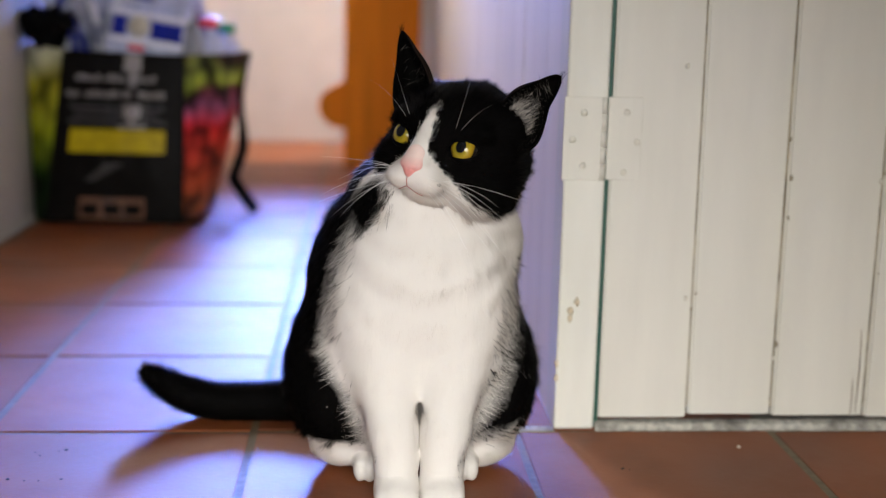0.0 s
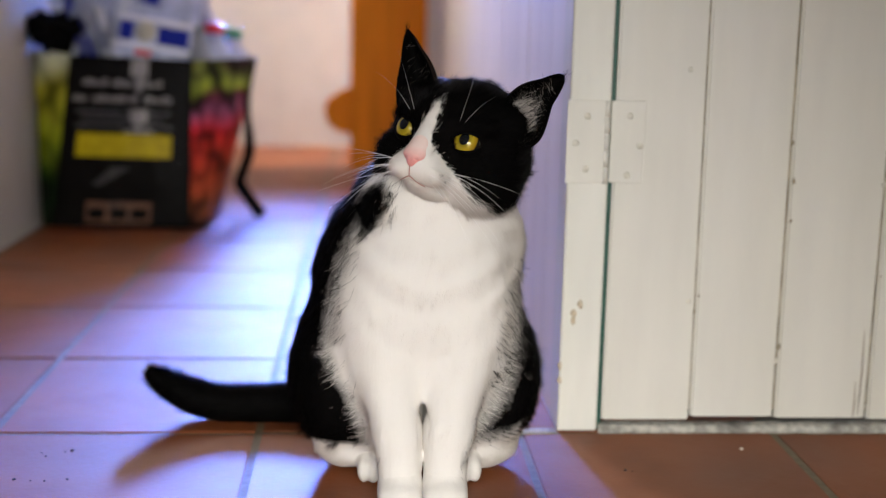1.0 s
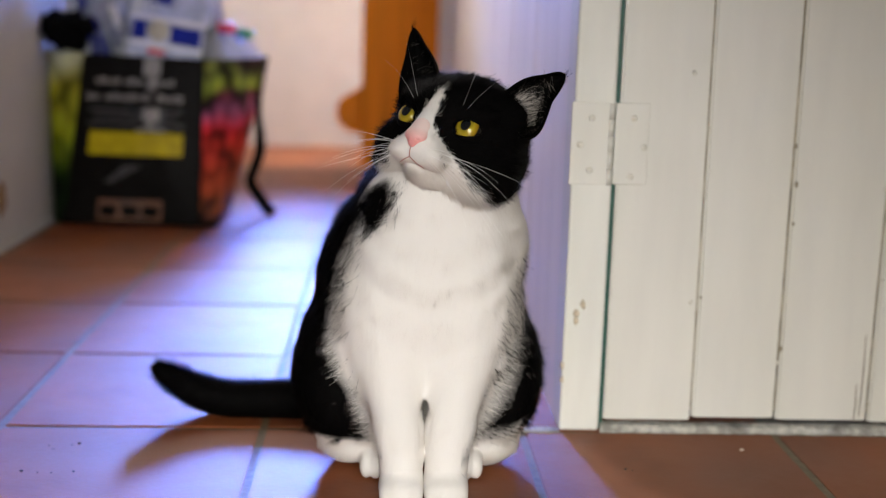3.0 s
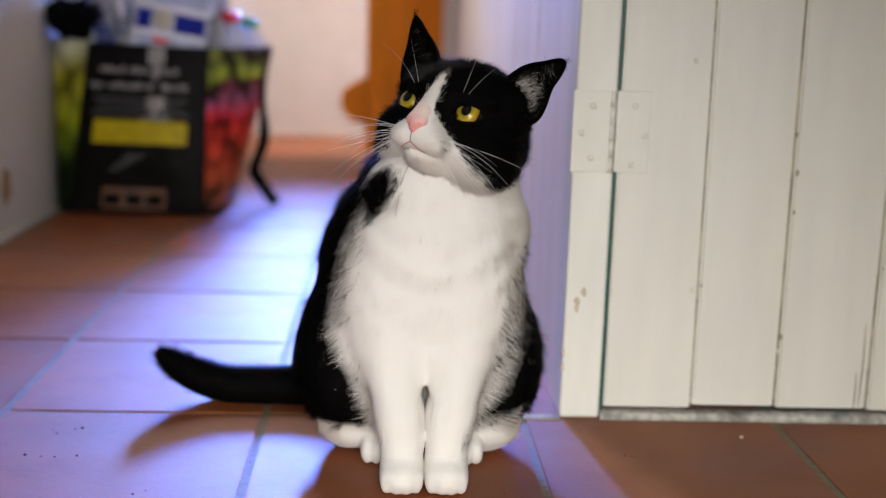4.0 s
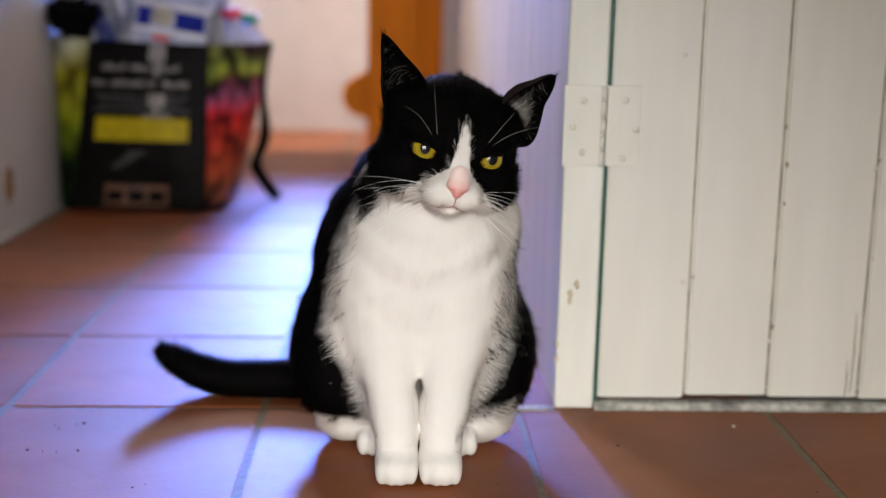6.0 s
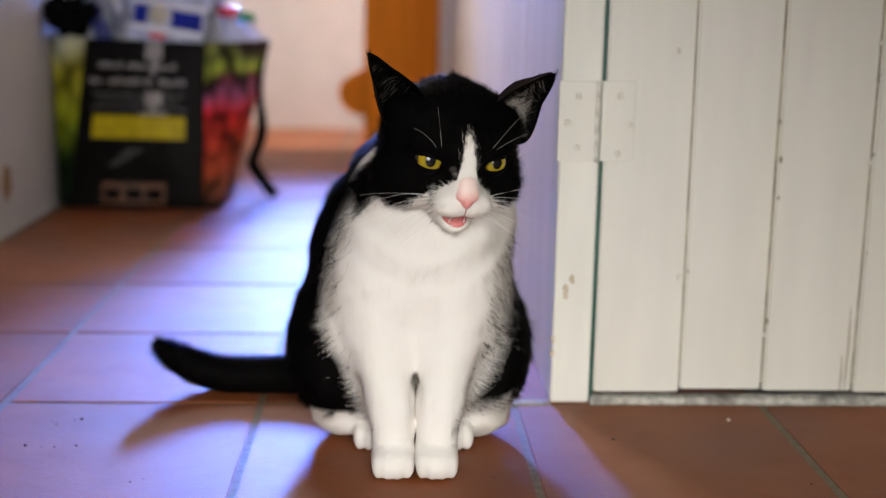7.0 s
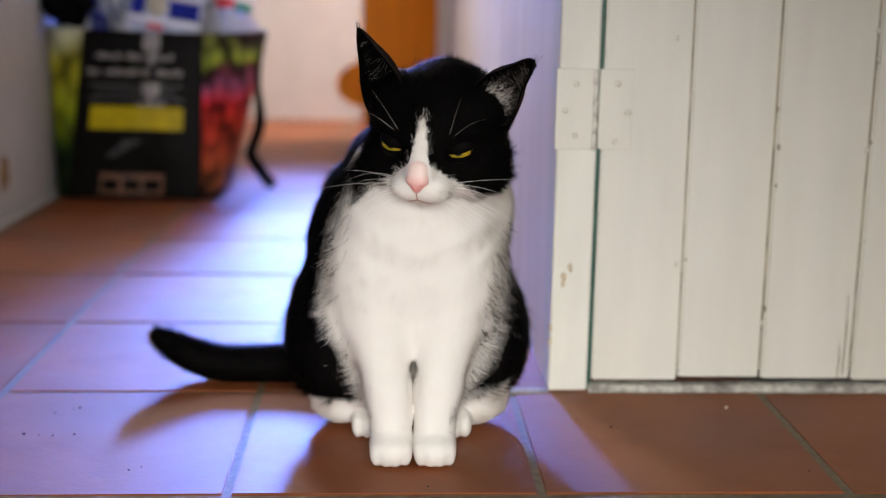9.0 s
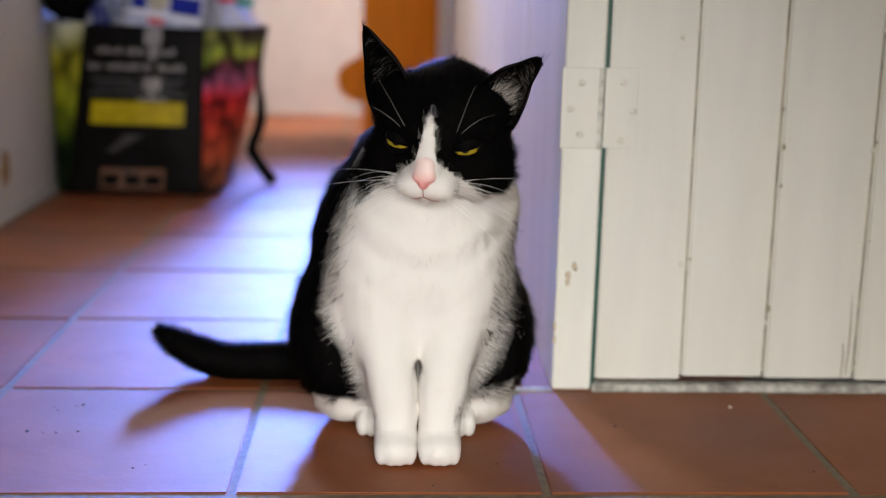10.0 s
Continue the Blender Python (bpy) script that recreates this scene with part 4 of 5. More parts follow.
def shell(a0, a1, r, steps=14, across=22):
    """A lid: part of a sphere between two angles about the x axis (0 looks along -y, 90 up)."""
    V, Fs = [], []
    for i in range(steps + 1):
        a = radians(a0 + (a1 - a0) * i / steps)
        for j in range(across + 1):
            b = math.pi * (j / across - 0.5)
            V.append((r * math.sin(b), -r * math.cos(b) * math.cos(a), r * math.cos(b) * math.sin(a)))
    n = across + 1
    for i in range(steps):
        for j in range(across):
            k = i * n + j
            Fs.append((k, k + 1, k + n + 1, k + n))
    return V, Fs


lids = []
for s in (-1, 1):
    at = (s * EYE_X, EYE_Y, EYE_Z)
    bm = bmesh.new()
    bmesh.ops.create_uvsphere(bm, u_segments=40, v_segments=28, radius=EYE_R)
    eye = part("eye", smooth_all(bm), M_EYE, head, "amber yellow eye with dark pupil")
    eye.matrix_basis = pose(*at, -16, 0, s * 6)
    for nm, a0, a1 in (("upper_eyelid", 0, 150), ("lower_eyelid", -150, 0)):
        V, Fs = shell(a0, a1, 0.0125)
        lid = mesh_part(nm, V, Fs, M_BLACKFUR, head, "black eyelid")
        mod = lid.modifiers.new("thick", "SOLIDIFY")
        mod.thickness, mod.offset = 0.0006, 1
        lid.location = at
        lids.append((lid, nm, s, at))
        P = np.array([v for v in V if abs(v[0]) < 0.0116])
        P = np.repeat(P, 3, 0) + rng.normal(0, 0.0004, (3 * len(P), 3))
        Nn = P / np.linalg.norm(P, axis=1, keepdims=True)
        back = np.tile(np.array([[0.0, 0.4, 1.0 if a1 > 0 else -1.0]]), (len(P), 1))
        lf = strands("black_fur", Nn * 0.0129, Nn, back, np.full(len(P), 0.0034), 0.25, 0.00030, M_BLACKFUR, head, rng, "short black fur on the eyelid")
        lids.append((lf, nm, s, at))


def ear(s):
    """A pricked ear: a shell from a curved base to the tip, open to the front."""
    base = spline([(0.027, -0.007, 0.048), (0.034, 0.011, 0.048), (0.047, 0.019, 0.038), (0.0550, 0.013, 0.026), (0.0545, -0.004, 0.0195)], 21)
    tip = np.array([0.0680, 0.002, 0.0842] if s > 0 else [0.0710, 0.002, 0.0890])
    V, Fs = [], []
    rows = 18
    for i in range(rows + 1):
        v = i / rows
        for j in range(21):
            u = j / 20
            wide = (1 - v) ** (0.54 if s > 0 else 0.68)
            full = 0.16 + 0.42 * u if s > 0 else 0.18
            mid = base.mean(0) * (1 - v) + tip * v
            q = mid + (base[j] - base.mean(0)) * wide * (1 + full * math.sin(math.pi * min(v * 1.5, 1)))
            q[1] += 0.006 * math.sin(math.pi * u) * (1 - v) * v * 3
            V.append((s * q[0], q[1], q[2]))
    for i in range(rows):
        for j in range(20):
            k = i * 21 + j
            f = (k, k + 1, k + 22, k + 21)
            Fs.append(f if s > 0 else f[::-1])
    return np.array(V), np.array(Fs)


EARC = np.array([0.046, 0.006, 0.036])
ears = []
for s in (-1, 1):
    V, Fs = ear(s)
    c = EARC * np.array([s, 1, 1])
    ob = mesh_part("ear", V - c, Fs, M_BLACKFUR, head, "pricked black ear with pale tufts inside")
    ob.data.materials.append(M_EARSKIN)
    mod = ob.modifiers.new("thick", "SOLIDIFY")
    mod.thickness, mod.offset, mod.material_offset, mod.use_rim = 0.0014, 0.0, 1, True
    ears.append((ob, s, c))
    # short fur outside and along the rim, tufts inside
    cen = V.reshape(19, 21, 3)
    n = 5200
    i, j = rng.integers(0, 17, n), rng.integers(0, 20, n)
    a, b = rng.random((n, 1)), rng.random((n, 1))
    R = (cen[i, j] * (1 - b) + cen[i, j + 1] * b) * (1 - a) + (cen[i + 1, j] * (1 - b) + cen[i + 1, j + 1] * b) * a
    N = np.cross(cen[i, j + 1] - cen[i, j], cen[i + 1, j] - cen[i, j])
    N /= np.linalg.norm(N, axis=1, keepdims=True) + 1e-9
    away = R - (cen[i].mean(1))
    N *= np.sign((N * away).sum(1, keepdims=True))
    up = cen[18, 10] - R
    ears.append((strands("black_fur", R - c, N, up, np.full(n, 0.0042), 0.22, 0.00034, M_BLACKFUR, head, rng, "glossy black fur"), s, c))
    n = 600 if s > 0 else 140
    i, j = np.minimum(rng.exponential(4.0, n).astype(int), 14), rng.integers(3, 20, n)
    R = cen[i, j] + rng.normal(0, 0.0004, (n, 3))
    ins = cen[i].mean(1) - R
    ins[:, 1] -= 0.01
    ins /= np.linalg.norm(ins, axis=1, keepdims=True)
    R += ins * 0.0030
    out = np.tile(np.array([[-s * 0.5, -0.3, 0.6]]), (n, 1))
    ears.append((strands("ear_tuft", R - c, ins, out, rng.uniform(0.005, 0.013, n), 0.45, 0.00020, M_TUFT, head, rng, "pale hair inside the ear"), s, c))

n = 1000
cen = ear(1)[0].reshape(19, 21, 3)
i = (rng.beta(1.2, 2.8, n) * 10).astype(int)
u = 0.22 + 0.62 * rng.beta(1.5, 1.8, (n, 1))
R = cen[i, 1] * (1 - u) + cen[i, 19] * u + np.array([0, 0.004, 0]) + rng.normal(0, 0.0010, (n, 3))
ears.append((strands("ear_tuft", R - EARC, np.tile(np.array([[0.2, -0.9, 0.2]]), (n, 1)), np.tile(np.array([[0.5, -0.1, 0.8]]), (n, 1)), rng.uniform(0.003, 0.010, n), 0.30, 0.00015,
                     M_PALEHAIR, head, rng, "pale hair inside the ear"), 1, EARC))

# a few long hairs stand on the ears' tips
for s in (-1, 1):
    n = 26
    tipc = np.array([0.0675, 0.002, 0.0825] if s > 0 else [-0.0705, 0.002, 0.0870])
    R = tipc + rng.normal(0, 0.0010, (n, 3)) - EARC * np.array([s, 1, 1])
    ears.append((strands("ear_tuft", R, np.tile(np.array([[s * 0.3, 0.2, 0.4]]), (n, 1)), np.tile(np.array([[s * 0.25, 0.0, 1.0]]), (n, 1)), rng.uniform(0.004, 0.011, n), 0.1, 0.00022,
                         M_BLACKFUR, head, rng, "fine dark hairs at the ear's tip"), s, EARC * np.array([s, 1, 1])))

# the lips: a dark line from the nose down and out to both corners of the mouth
for ends in (((0, -0.062, -0.0175), (0, -0.061, -0.022), (0, -0.058, -0.0262)),
             ((0, -0.058, -0.0262), (-0.004, -0.056, -0.0282), (-0.008, -0.053, -0.0295), (-0.0115, -0.049, -0.0300)),
             ((0, -0.058, -0.0262), (0.004, -0.056, -0.0282), (0.008, -0.053, -0.0295), (0.0115, -0.049, -0.0300))):
    L = spline(ends, 14)
    for _ in range(6):
        L = L - gradient(head_field, L) * (head_field(L)[:, None] - 0.0006)
    V, Fs = tube(L, [0.00042] * 14, 6)
    mesh_part("lip", V, Fs, M_LIP, head, "dark pink lip line")

# whiskers
wr = random.Random(9)


def whisker(root, direction, length, sag, r=0.00015):
    d = Vector(direction).normalized()
    pts = [Vector(root) + d * length * t + Vector((0, 0, -sag * t * t)) for t in np.linspace(0, 1, 10)]
    V, Fs = tube(pts, [r * (1 - 0.85 * t) for t in np.linspace(0, 1, 10)], 4)
    return mesh_part("whisker", V, Fs, M_WHISK, head)


for s in (-1, 1):
    for row in range(3):
        for k in range(5):
            root = (s * (0.0135 + 0.0032 * k), -0.0560 + 0.0042 * k + 0.001 * row, -0.0160 - 0.0042 * row)
            whisker(root, (s * 1.0, -0.34 + 0.20 * k + wr.uniform(-0.10, 0.10), 0.06 - 0.24 * row + wr.uniform(-0.10, 0.10)), wr.uniform(0.040, 0.066) * (1.15 if s > 0 else 1.0), wr.uniform(0.008, 0.022), 0.00020)
    for k in range(2):
        whisker((s * (0.020 + 0.004 * k), -0.037, 0.0215 + 0.001 * k), (s * (0.30 + 0.40 * k), -0.42, 0.9), wr.uniform(0.052, 0.062), 0.004 + 0.012 * k, 0.00008)


# ---- the shopping bag and what sticks out of it ----
M_BAG = mat("black_woven_plastic", (0.0062, 0.0054, 0.0048), 0.42, vary=0.25, scale=60, bump=0.5, bscale=14, spec=0.05)
# for the lettering and for glare painted on the plastic
M_PRINT_GLARE = mat("pale_print_and_glare", (0.26, 0.245, 0.23), 0.45, vary=0.2, scale=90)
M_DIM = mat("grey_print", (0.045, 0.044, 0.043), 0.45, vary=0.3, scale=90)
M_YELLOW = mat("yellow_print", (0.46, 0.355, 0.003), 0.45, vary=0.15, scale=50, second=(0.32, 0.25, 0.004), sscale=70, samount=0.7, spec=0.15)
M_CRATE = mat("brown_print", (0.12, 0.048, 0.020), 0.5, vary=0.5, scale=40)
M_WEB = mat("black_webbing", (0.004, 0.004, 0.0042), 0.9, spec=0.05, vary=0.2, scale=200, bump=0.5, bscale=500)
M_FILM = mat("crumpled_clear_film", (0.42, 0.46, 0.60), 0.18, vary=0.35, scale=18, bump=0.9, bscale=25, trans=0.35, spec=0.6)
M_PACK = mat("white_packet", (0.75, 0.75, 0.78), 0.30, vary=0.06, scale=20, bump=0.3, bscale=20)
M_SLEEVE = mat("bluish_clear_sleeve", (0.42, 0.46, 0.66), 0.25, vary=0.3, scale=26, bump=0.5, bscale=30, second=(0.70, 0.72, 0.82), sscale=30, samount=0.8)
M_BLUE = mat("blue_print", (0.006, 0.016, 0.26), 0.5, vary=0.15, scale=40, spec=0.1)
M_RED = mat("red_plastic", (0.60, 0.02, 0.018), 0.3, vary=0.08)
M_GREEN = mat("green_plastic", (0.015, 0.20, 0.07), 0.3, vary=0.08)
M_BEIGE = mat("beige_print", (0.50, 0.47, 0.36), 0.4, vary=0.1, scale=40)
M_JUG = mat("pale_blue_plastic", (0.55, 0.60, 0.76), 0.2, vary=0.15, scale=40, trans=0.15)


def picture_material(name, stops, blots, scale):
    """A printed picture of produce: soft bands of colour up the bag, broken into round blots."""
    m = bpy.data.materials.new(name)
    m.use_nodes = True
    n, l = m.node_tree.nodes, m.node_tree.links
    b = n["Principled BSDF"]
    b.inputs["Roughness"].default_value = 0.45
    b.inputs["Specular IOR Level"].default_value = 0.12
    tc = n.new("ShaderNodeTexCoord")
    sx = n.new("ShaderNodeSeparateXYZ")
    l.new(tc.outputs["Object"], sx.inputs["Vector"])
    no = n.new("ShaderNodeTexNoise")
    no.inputs["Scale"].default_value = 9
    l.new(tc.outputs["Object"], no.inputs["Vector"])
    ma = n.new("ShaderNodeMath")
    ma.operation = "MULTIPLY_ADD"
    ma.inputs[1].default_value = 0.11
    l.new(no.outputs["Fac"], ma.inputs[0])
    l.new(sx.outputs["Z"], ma.inputs[2])
    mr = n.new("ShaderNodeMapRange")
    mr.inputs["From Min"].default_value, mr.inputs["From Max"].default_value = 0.055, 0.385
    l.new(ma.outputs[0], mr.inputs["Value"])
    cr = n.new("ShaderNodeValToRGB")
    l.new(mr.outputs["Result"], cr.inputs["Fac"])
    e = cr.color_ramp.elements
    e[0].position, e[0].color = stops[0][0], (*stops[0][1], 1)
    e[1].position, e[1].color = stops[-1][0], (*stops[-1][1], 1)
    for p, c in stops[1:-1]:
        x = e.new(p)
        x.color = (*c, 1)
    vo = n.new("ShaderNodeTexVoronoi")
    vo.inputs["Scale"].default_value = scale
    l.new(tc.outputs["Object"], vo.inputs["Vector"])
    r2 = n.new("ShaderNodeMapRange")
    r2.inputs["From Min"].default_value, r2.inputs["From Max"].default_value = 0.25, 0.75
    r2.inputs["To Min"].default_value, r2.inputs["To Max"].default_value = 1.5, 1 - blots
    l.new(vo.outputs["Distance"], r2.inputs["Value"])
    hs = n.new("ShaderNodeHueSaturation")
    l.new(cr.outputs["Color"], hs.inputs["Color"])
    l.new(r2.outputs["Result"], hs.inputs["Value"])
    l.new(hs.outputs["Color"], b.inputs["Base Color"])
    return m


FRUIT_BLOTS = 0.95
M_FRUIT = picture_material("printed_fruit", ((0.0, (0.05, 0.02, 0.012)), (0.16, (0.24, 0.07, 0.022)), (0.34, (0.34, 0.035, 0.016)), (0.52, (0.50, 0.014, 0.018)),
                                             (0.64, (0.30, 0.08, 0.17)), (0.73, (0.12, 0.02, 0.03)), (0.78, (0.26, 0.34, 0.03)), (0.86, (0.18, 0.22, 0.04)), (0.93, (0.03, 0.008, 0.008))), FRUIT_BLOTS, 24)
M_LEAFY = picture_material("printed_greens", ((0.0, (0.005, 0.012, 0.004)), (0.3, (0.014, 0.05, 0.006)), (0.50, (0.20, 0.23, 0.010)), (0.78, (0.42, 0.38, 0.03)),
                                              (1.0, (0.50, 0.52, 0.40))), 0.9, 14)

BAG = (-0.33, 1.24, 0.0)
bag = tagged(empty("shopping_bag", BAG), "black plastic shopping bag with printed fruit, full of recycling", "shopping bag")


def bag_patch(a, b, c, d, u0, u1, v0, v1, off, nu, nv, bulge, seed):
    """A piece of one side of the bag: a, b the lower corners, c, d the upper ones above them."""
    a, b, c, d = (Vector(p) for p in (a, b, c, d))
    nrm = (b - a).cross(c - a).normalized()
    V, Fs = [], []
    for i in range(nv + 1):
        v = v0 + (v1 - v0) * i / nv
        for j in range(nu + 1):
            u = u0 + (u1 - u0) * j / nu
            p = (a * (1 - u) + b * u) * (1 - v) + (c * (1 - u) + d * u) * v
            k = bulge * math.sin(math.pi * u) * (0.4 + 0.6 * math.sin(math.pi * v))
            k += 0.004 * noise.noise(Vector((u * 3 + seed, v * 4, seed))) * math.sin(math.pi * u)
            k += 0.0025 * noise.noise(Vector((u * 9, v * 9 + seed, seed))) * math.sin(math.pi * u)
            V.append(p + nrm * (k + off) - Vector(BAG))
    for i in range(nv):
        for j in range(nu):
            q = i * (nu + 1) + j
            Fs.append((q, q + 1, q + nu + 2, q + nu + 1))
    return V, Fs


FL, FR = (-0.482, 1.105, 0.003), (-0.228, 1.092, 0.003)
FLT, FRT = (-0.438, 1.112, 0.317), (-0.220, 1.110, 0.311)
SR, SRT = (-0.196, 1.285, 0.003), (-0.120, 1.300, 0.312)
ML, MLT = (-0.508, 1.140, 0.003), (-0.5125, 1.150, 0.325)
SL, SLT = (-0.506, 1.390, 0.003), (-0.5125, 1.400, 0.320)
BR, BRT = (-0.220, 1.380, 0.003), (-0.150, 1.390, 0.312)


def bag_side(name, a, b, c, d, material, bulge, seed, label):
    V, Fs = bag_patch(a, b, c, d, 0, 1, 0, 1, 0, 24, 30, bulge, seed)
    ob = mesh_part(name, V, Fs, material, bag, label)
    mod = ob.modifiers.new("thick", "SOLIDIFY")
    mod.thickness, mod.offset = 0.0012, -1
    return ob


front = bag_side("front_panel", FL, FR, FLT, FRT, M_BAG, 0.008, 1.0, "black panel with pale print and a yellow strip")
bag_side("fruit_panel", FR, SR, FRT, SRT, M_FRUIT, 0.022, 2.0, "panel printed with red and purple fruit")
bag_side("green_panel", ML, FL, MLT, FLT, M_LEAFY, 0.002, 3.0, "panel printed with yellow-green leaves")
bag_side("side_panel", SL, ML, SLT, MLT, M_BAG, 0.0, 5.0, "")
bag_side("side_panel", SR, BR, SRT, BRT, M_FRUIT, 0.0, 6.0, "")
bag_side("back_panel", BR, SL, BRT, SLT, M_BAG, 0.0, 4.0, "")
part("base", box((FL[0] + 0.004 - BAG[0], 1.105 - BAG[1], 0.002), (-0.20 - BAG[0], 1.32 - BAG[1], 0.008), 0.001), M_BAG, bag)


def print_on(name, u0, u1, v0, v1, material, off=0.0012):
    V, Fs = bag_patch(FL, FR, FLT, FRT, u0, u1, v0, v1, off, 14, 4, 0.008, 1.0)
    return mesh_part(name, V, Fs, material, front)


print_on("yellow_strip", 0.125, 0.855, 0.420, 0.555, M_YELLOW)
for u0, u1, v0, v1 in ((0.13, 0.35, 0.832, 0.872), (0.37, 0.58, 0.832, 0.872), (0.60, 0.80, 0.832, 0.872), (0.07, 0.20, 0.738, 0.782), (0.22, 0.50, 0.738, 0.782),
                       (0.52, 0.62, 0.738, 0.782), (0.64, 0.87, 0.738, 0.782)):
    for k in range(int((u1 - u0) / 0.035)):
        u = u0 + 0.035 * k
        print_on("text_bar", u, u + 0.023, v0, v1 - (0.0, 0.012, 0.016, 0.006)[(k * 7 + int(u0 * 100)) % 4], M_PRINT_GLARE)
for u0, u1, v in ((0.10, 0.44, 0.675), (0.47, 0.84, 0.675), (0.14, 0.55, 0.635), (0.58, 0.80, 0.635), (0.10, 0.50, 0.590), (0.53, 0.86, 0.590)):
    print_on("text_bar", u0, u1, v, v + 0.016, M_DIM)
# the upper two pieces paint glare on the plastic; the rest are pale print
for u0, u1, v0, v1 in ((0.51, 0.65, 0.89, 0.99), (0.56, 0.61, 0.80, 0.89), (0.53, 0.66, 0.62, 0.70), (0.575, 0.61, 0.58, 0.62), (0.49, 0.71, 0.565, 0.58)):
    print_on("print_and_glare", u0, u1, v0, v1, M_PRINT_GLARE, 0.0016)
print_on("crate_print", 0.24, 0.72, 0.030, 0.155, M_CRATE)
for u0 in (0.265, 0.42, 0.575):
    print_on("crate_slot", u0, u0 + 0.12, 0.05, 0.12, M_BAG, 0.0018)
for k in range(5):
    print_on("emblem", 0.28 + 0.03 * k, 0.36 + 0.045 * k, 0.255 + 0.022 * k, 0.270 + 0.022 * k, M_DIM)


def strap():
    """The loose end of the carrying strap: it hangs from the rim along the bag's side and trails on the floor."""
    P = spline([(-0.127, 1.298, 0.308), (-0.136, 1.270, 0.250), (-0.137, 1.248, 0.205), (-0.132, 1.235, 0.165), (-0.132, 1.230, 0.130), (-0.142, 1.222, 0.098), (-0.149, 1.220, 0.073),
                (-0.136, 1.225, 0.048), (-0.118, 1.230, 0.020), (-0.106, 1.230, 0.008)], 44)
    w = np.interp(np.linspace(0, 1, 44), [0, 0.25, 0.4, 0.62, 0.68, 0.8, 1.0], [0.005, 0.007, 0.0110, 0.0100, 0.012, 0.0115, 0.0120])
    V, Fs = tube(P, list(w), 8)
    c = np.array([list(v) for v in V]).reshape(44, 8, 3)
    m = c.mean(1, keepdims=True)
    c = m + (c - m) * np.array([1.0, 0.35, 1.0])
    return mesh_part("strap", c.reshape(-1, 3) - np.array(BAG), Fs, M_WEB, bag, "hanging black webbing strap")


strap()


def lump(name, c, r, amp, freq, seed, material, label="", category="", parent=None, step=0.006):
    """Something soft and crumpled."""
    c, r = np.array(c), np.array(r)
    bm = bmesh.new()
    bmesh.ops.create_icosphere(bm, subdivisions=5, radius=1)
    for v in bm.verts:
        p = v.co * freq + Vector((seed, seed * 2, 0))
        k = 1 + amp * (noise.noise(p) + 0.6 * abs(noise.noise(p * 2.3)) - 0.3 * abs(noise.noise(p * 5)))
        v.co = Vector((v.co.x * r[0] * k, v.co.y * r[1] * k, v.co.z * r[2] * k))
    ob = part(name, smooth_all(bm), material, parent)
    ob.location = tuple(c - (np.array(BAG) if parent else 0))
    return tagged(ob, label, category)


lump("handle", (-0.474, 1.130, 0.358), (0.038, 0.030, 0.028), 0.9, 2.8, 2.0, M_WEB, "bunched black carrying handle", "", bag)
lump("plastic_film", (-0.415, 1.20, 0.385), (0.062, 0.050, 0.095), 0.45, 1.9, 5.0, M_FILM, "crumpled clear plastic film sticking out of the bag", "packaging")
lump("plastic_film", (-0.290, 1.26, 0.415), (0.070, 0.050, 0.085), 0.40, 2.2, 8.0, M_FILM, "crumpled bluish plastic film sticking out of the bag", "packaging")
lump("waste_paper", (-0.33, 1.24, 0.265), (0.125, 0.085, 0.075), 0.35, 2.5, 12.0, M_PACK, "crumpled white wrapping inside the bag", "packaging")


M_SHEET = mat("white_blue_plastic_sheet", (0.74, 0.77, 0.86), 0.25, vary=0.25, scale=14, bump=0.6, bscale=18, second=(0.10, 0.13, 0.30), sscale=16, samount=0.8, spec=0.5)
M_SILVER = mat("grey_plastic_sheet", (0.26, 0.27, 0.30), 0.22, vary=0.4, scale=16, bump=0.6, bscale=18, second=(0.55, 0.56, 0.60), sscale=14, samount=0.7, spec=0.6)


def sheet(at, w, h, lean, turn, seed, material, label):
    """A folded, crumpled plastic bag standing up out of the shopping bag."""
    V, Fs = [], []
    n = 18
    for i in range(n + 1):
        v = i / n
        for j in range(n + 1):
            u = j / n - 0.5
            wide = w * (1 - 0.55 * v)
            fold = 0.020 * abs((u * 3.2 + seed) % 1 - 0.5) + 0.012 * noise.noise(Vector((u * 4 + seed, v * 4, seed)))
            V.append((u * wide + lean * v, fold, h * v + 0.012 * noise.noise(Vector((u * 5, seed, 2))) * v))
    for i in range(n):
        for j in range(n):
            q = i * (n + 1) + j
            Fs.append((q, q + 1, q + n + 2, q + n + 1))
    ob = mesh_part("plastic_film", V, Fs, material)
    mod = ob.modifiers.new("thick", "SOLIDIFY")
    mod.thickness = 0.0012
    ob.location = at
    ob.rotation_euler = (0, 0, radians(turn))
    return tagged(ob, label, "packaging")


sheet((-0.432, 1.160, 0.285), 0.085, 0.185, -0.030, 8, 1.3, M_SHEET, "folded white and blue plastic bag standing in the shopping bag")
sheet((-0.385, 1.150, 0.285), 0.060, 0.190, -0.045, -6, 4.7, M_SILVER, "folded grey plastic bag standing in the shopping bag")
sheet((-0.350, 1.165, 0.285), 0.075, 0.180, 0.020, 4, 7.1, M_SHEET, "folded white and blue plastic bag leaning on a packet")
sheet((-0.405, 1.145, 0.290), 0.030, 0.180, -0.060, 3, 2.2, M_BLUE, "folded dark blue plastic strip standing in the shopping bag")
sheet((-0.368, 1.148, 0.290), 0.026, 0.185, -0.052, -4, 6.3, M_PACK, "folded white plastic strip standing in the shopping bag")
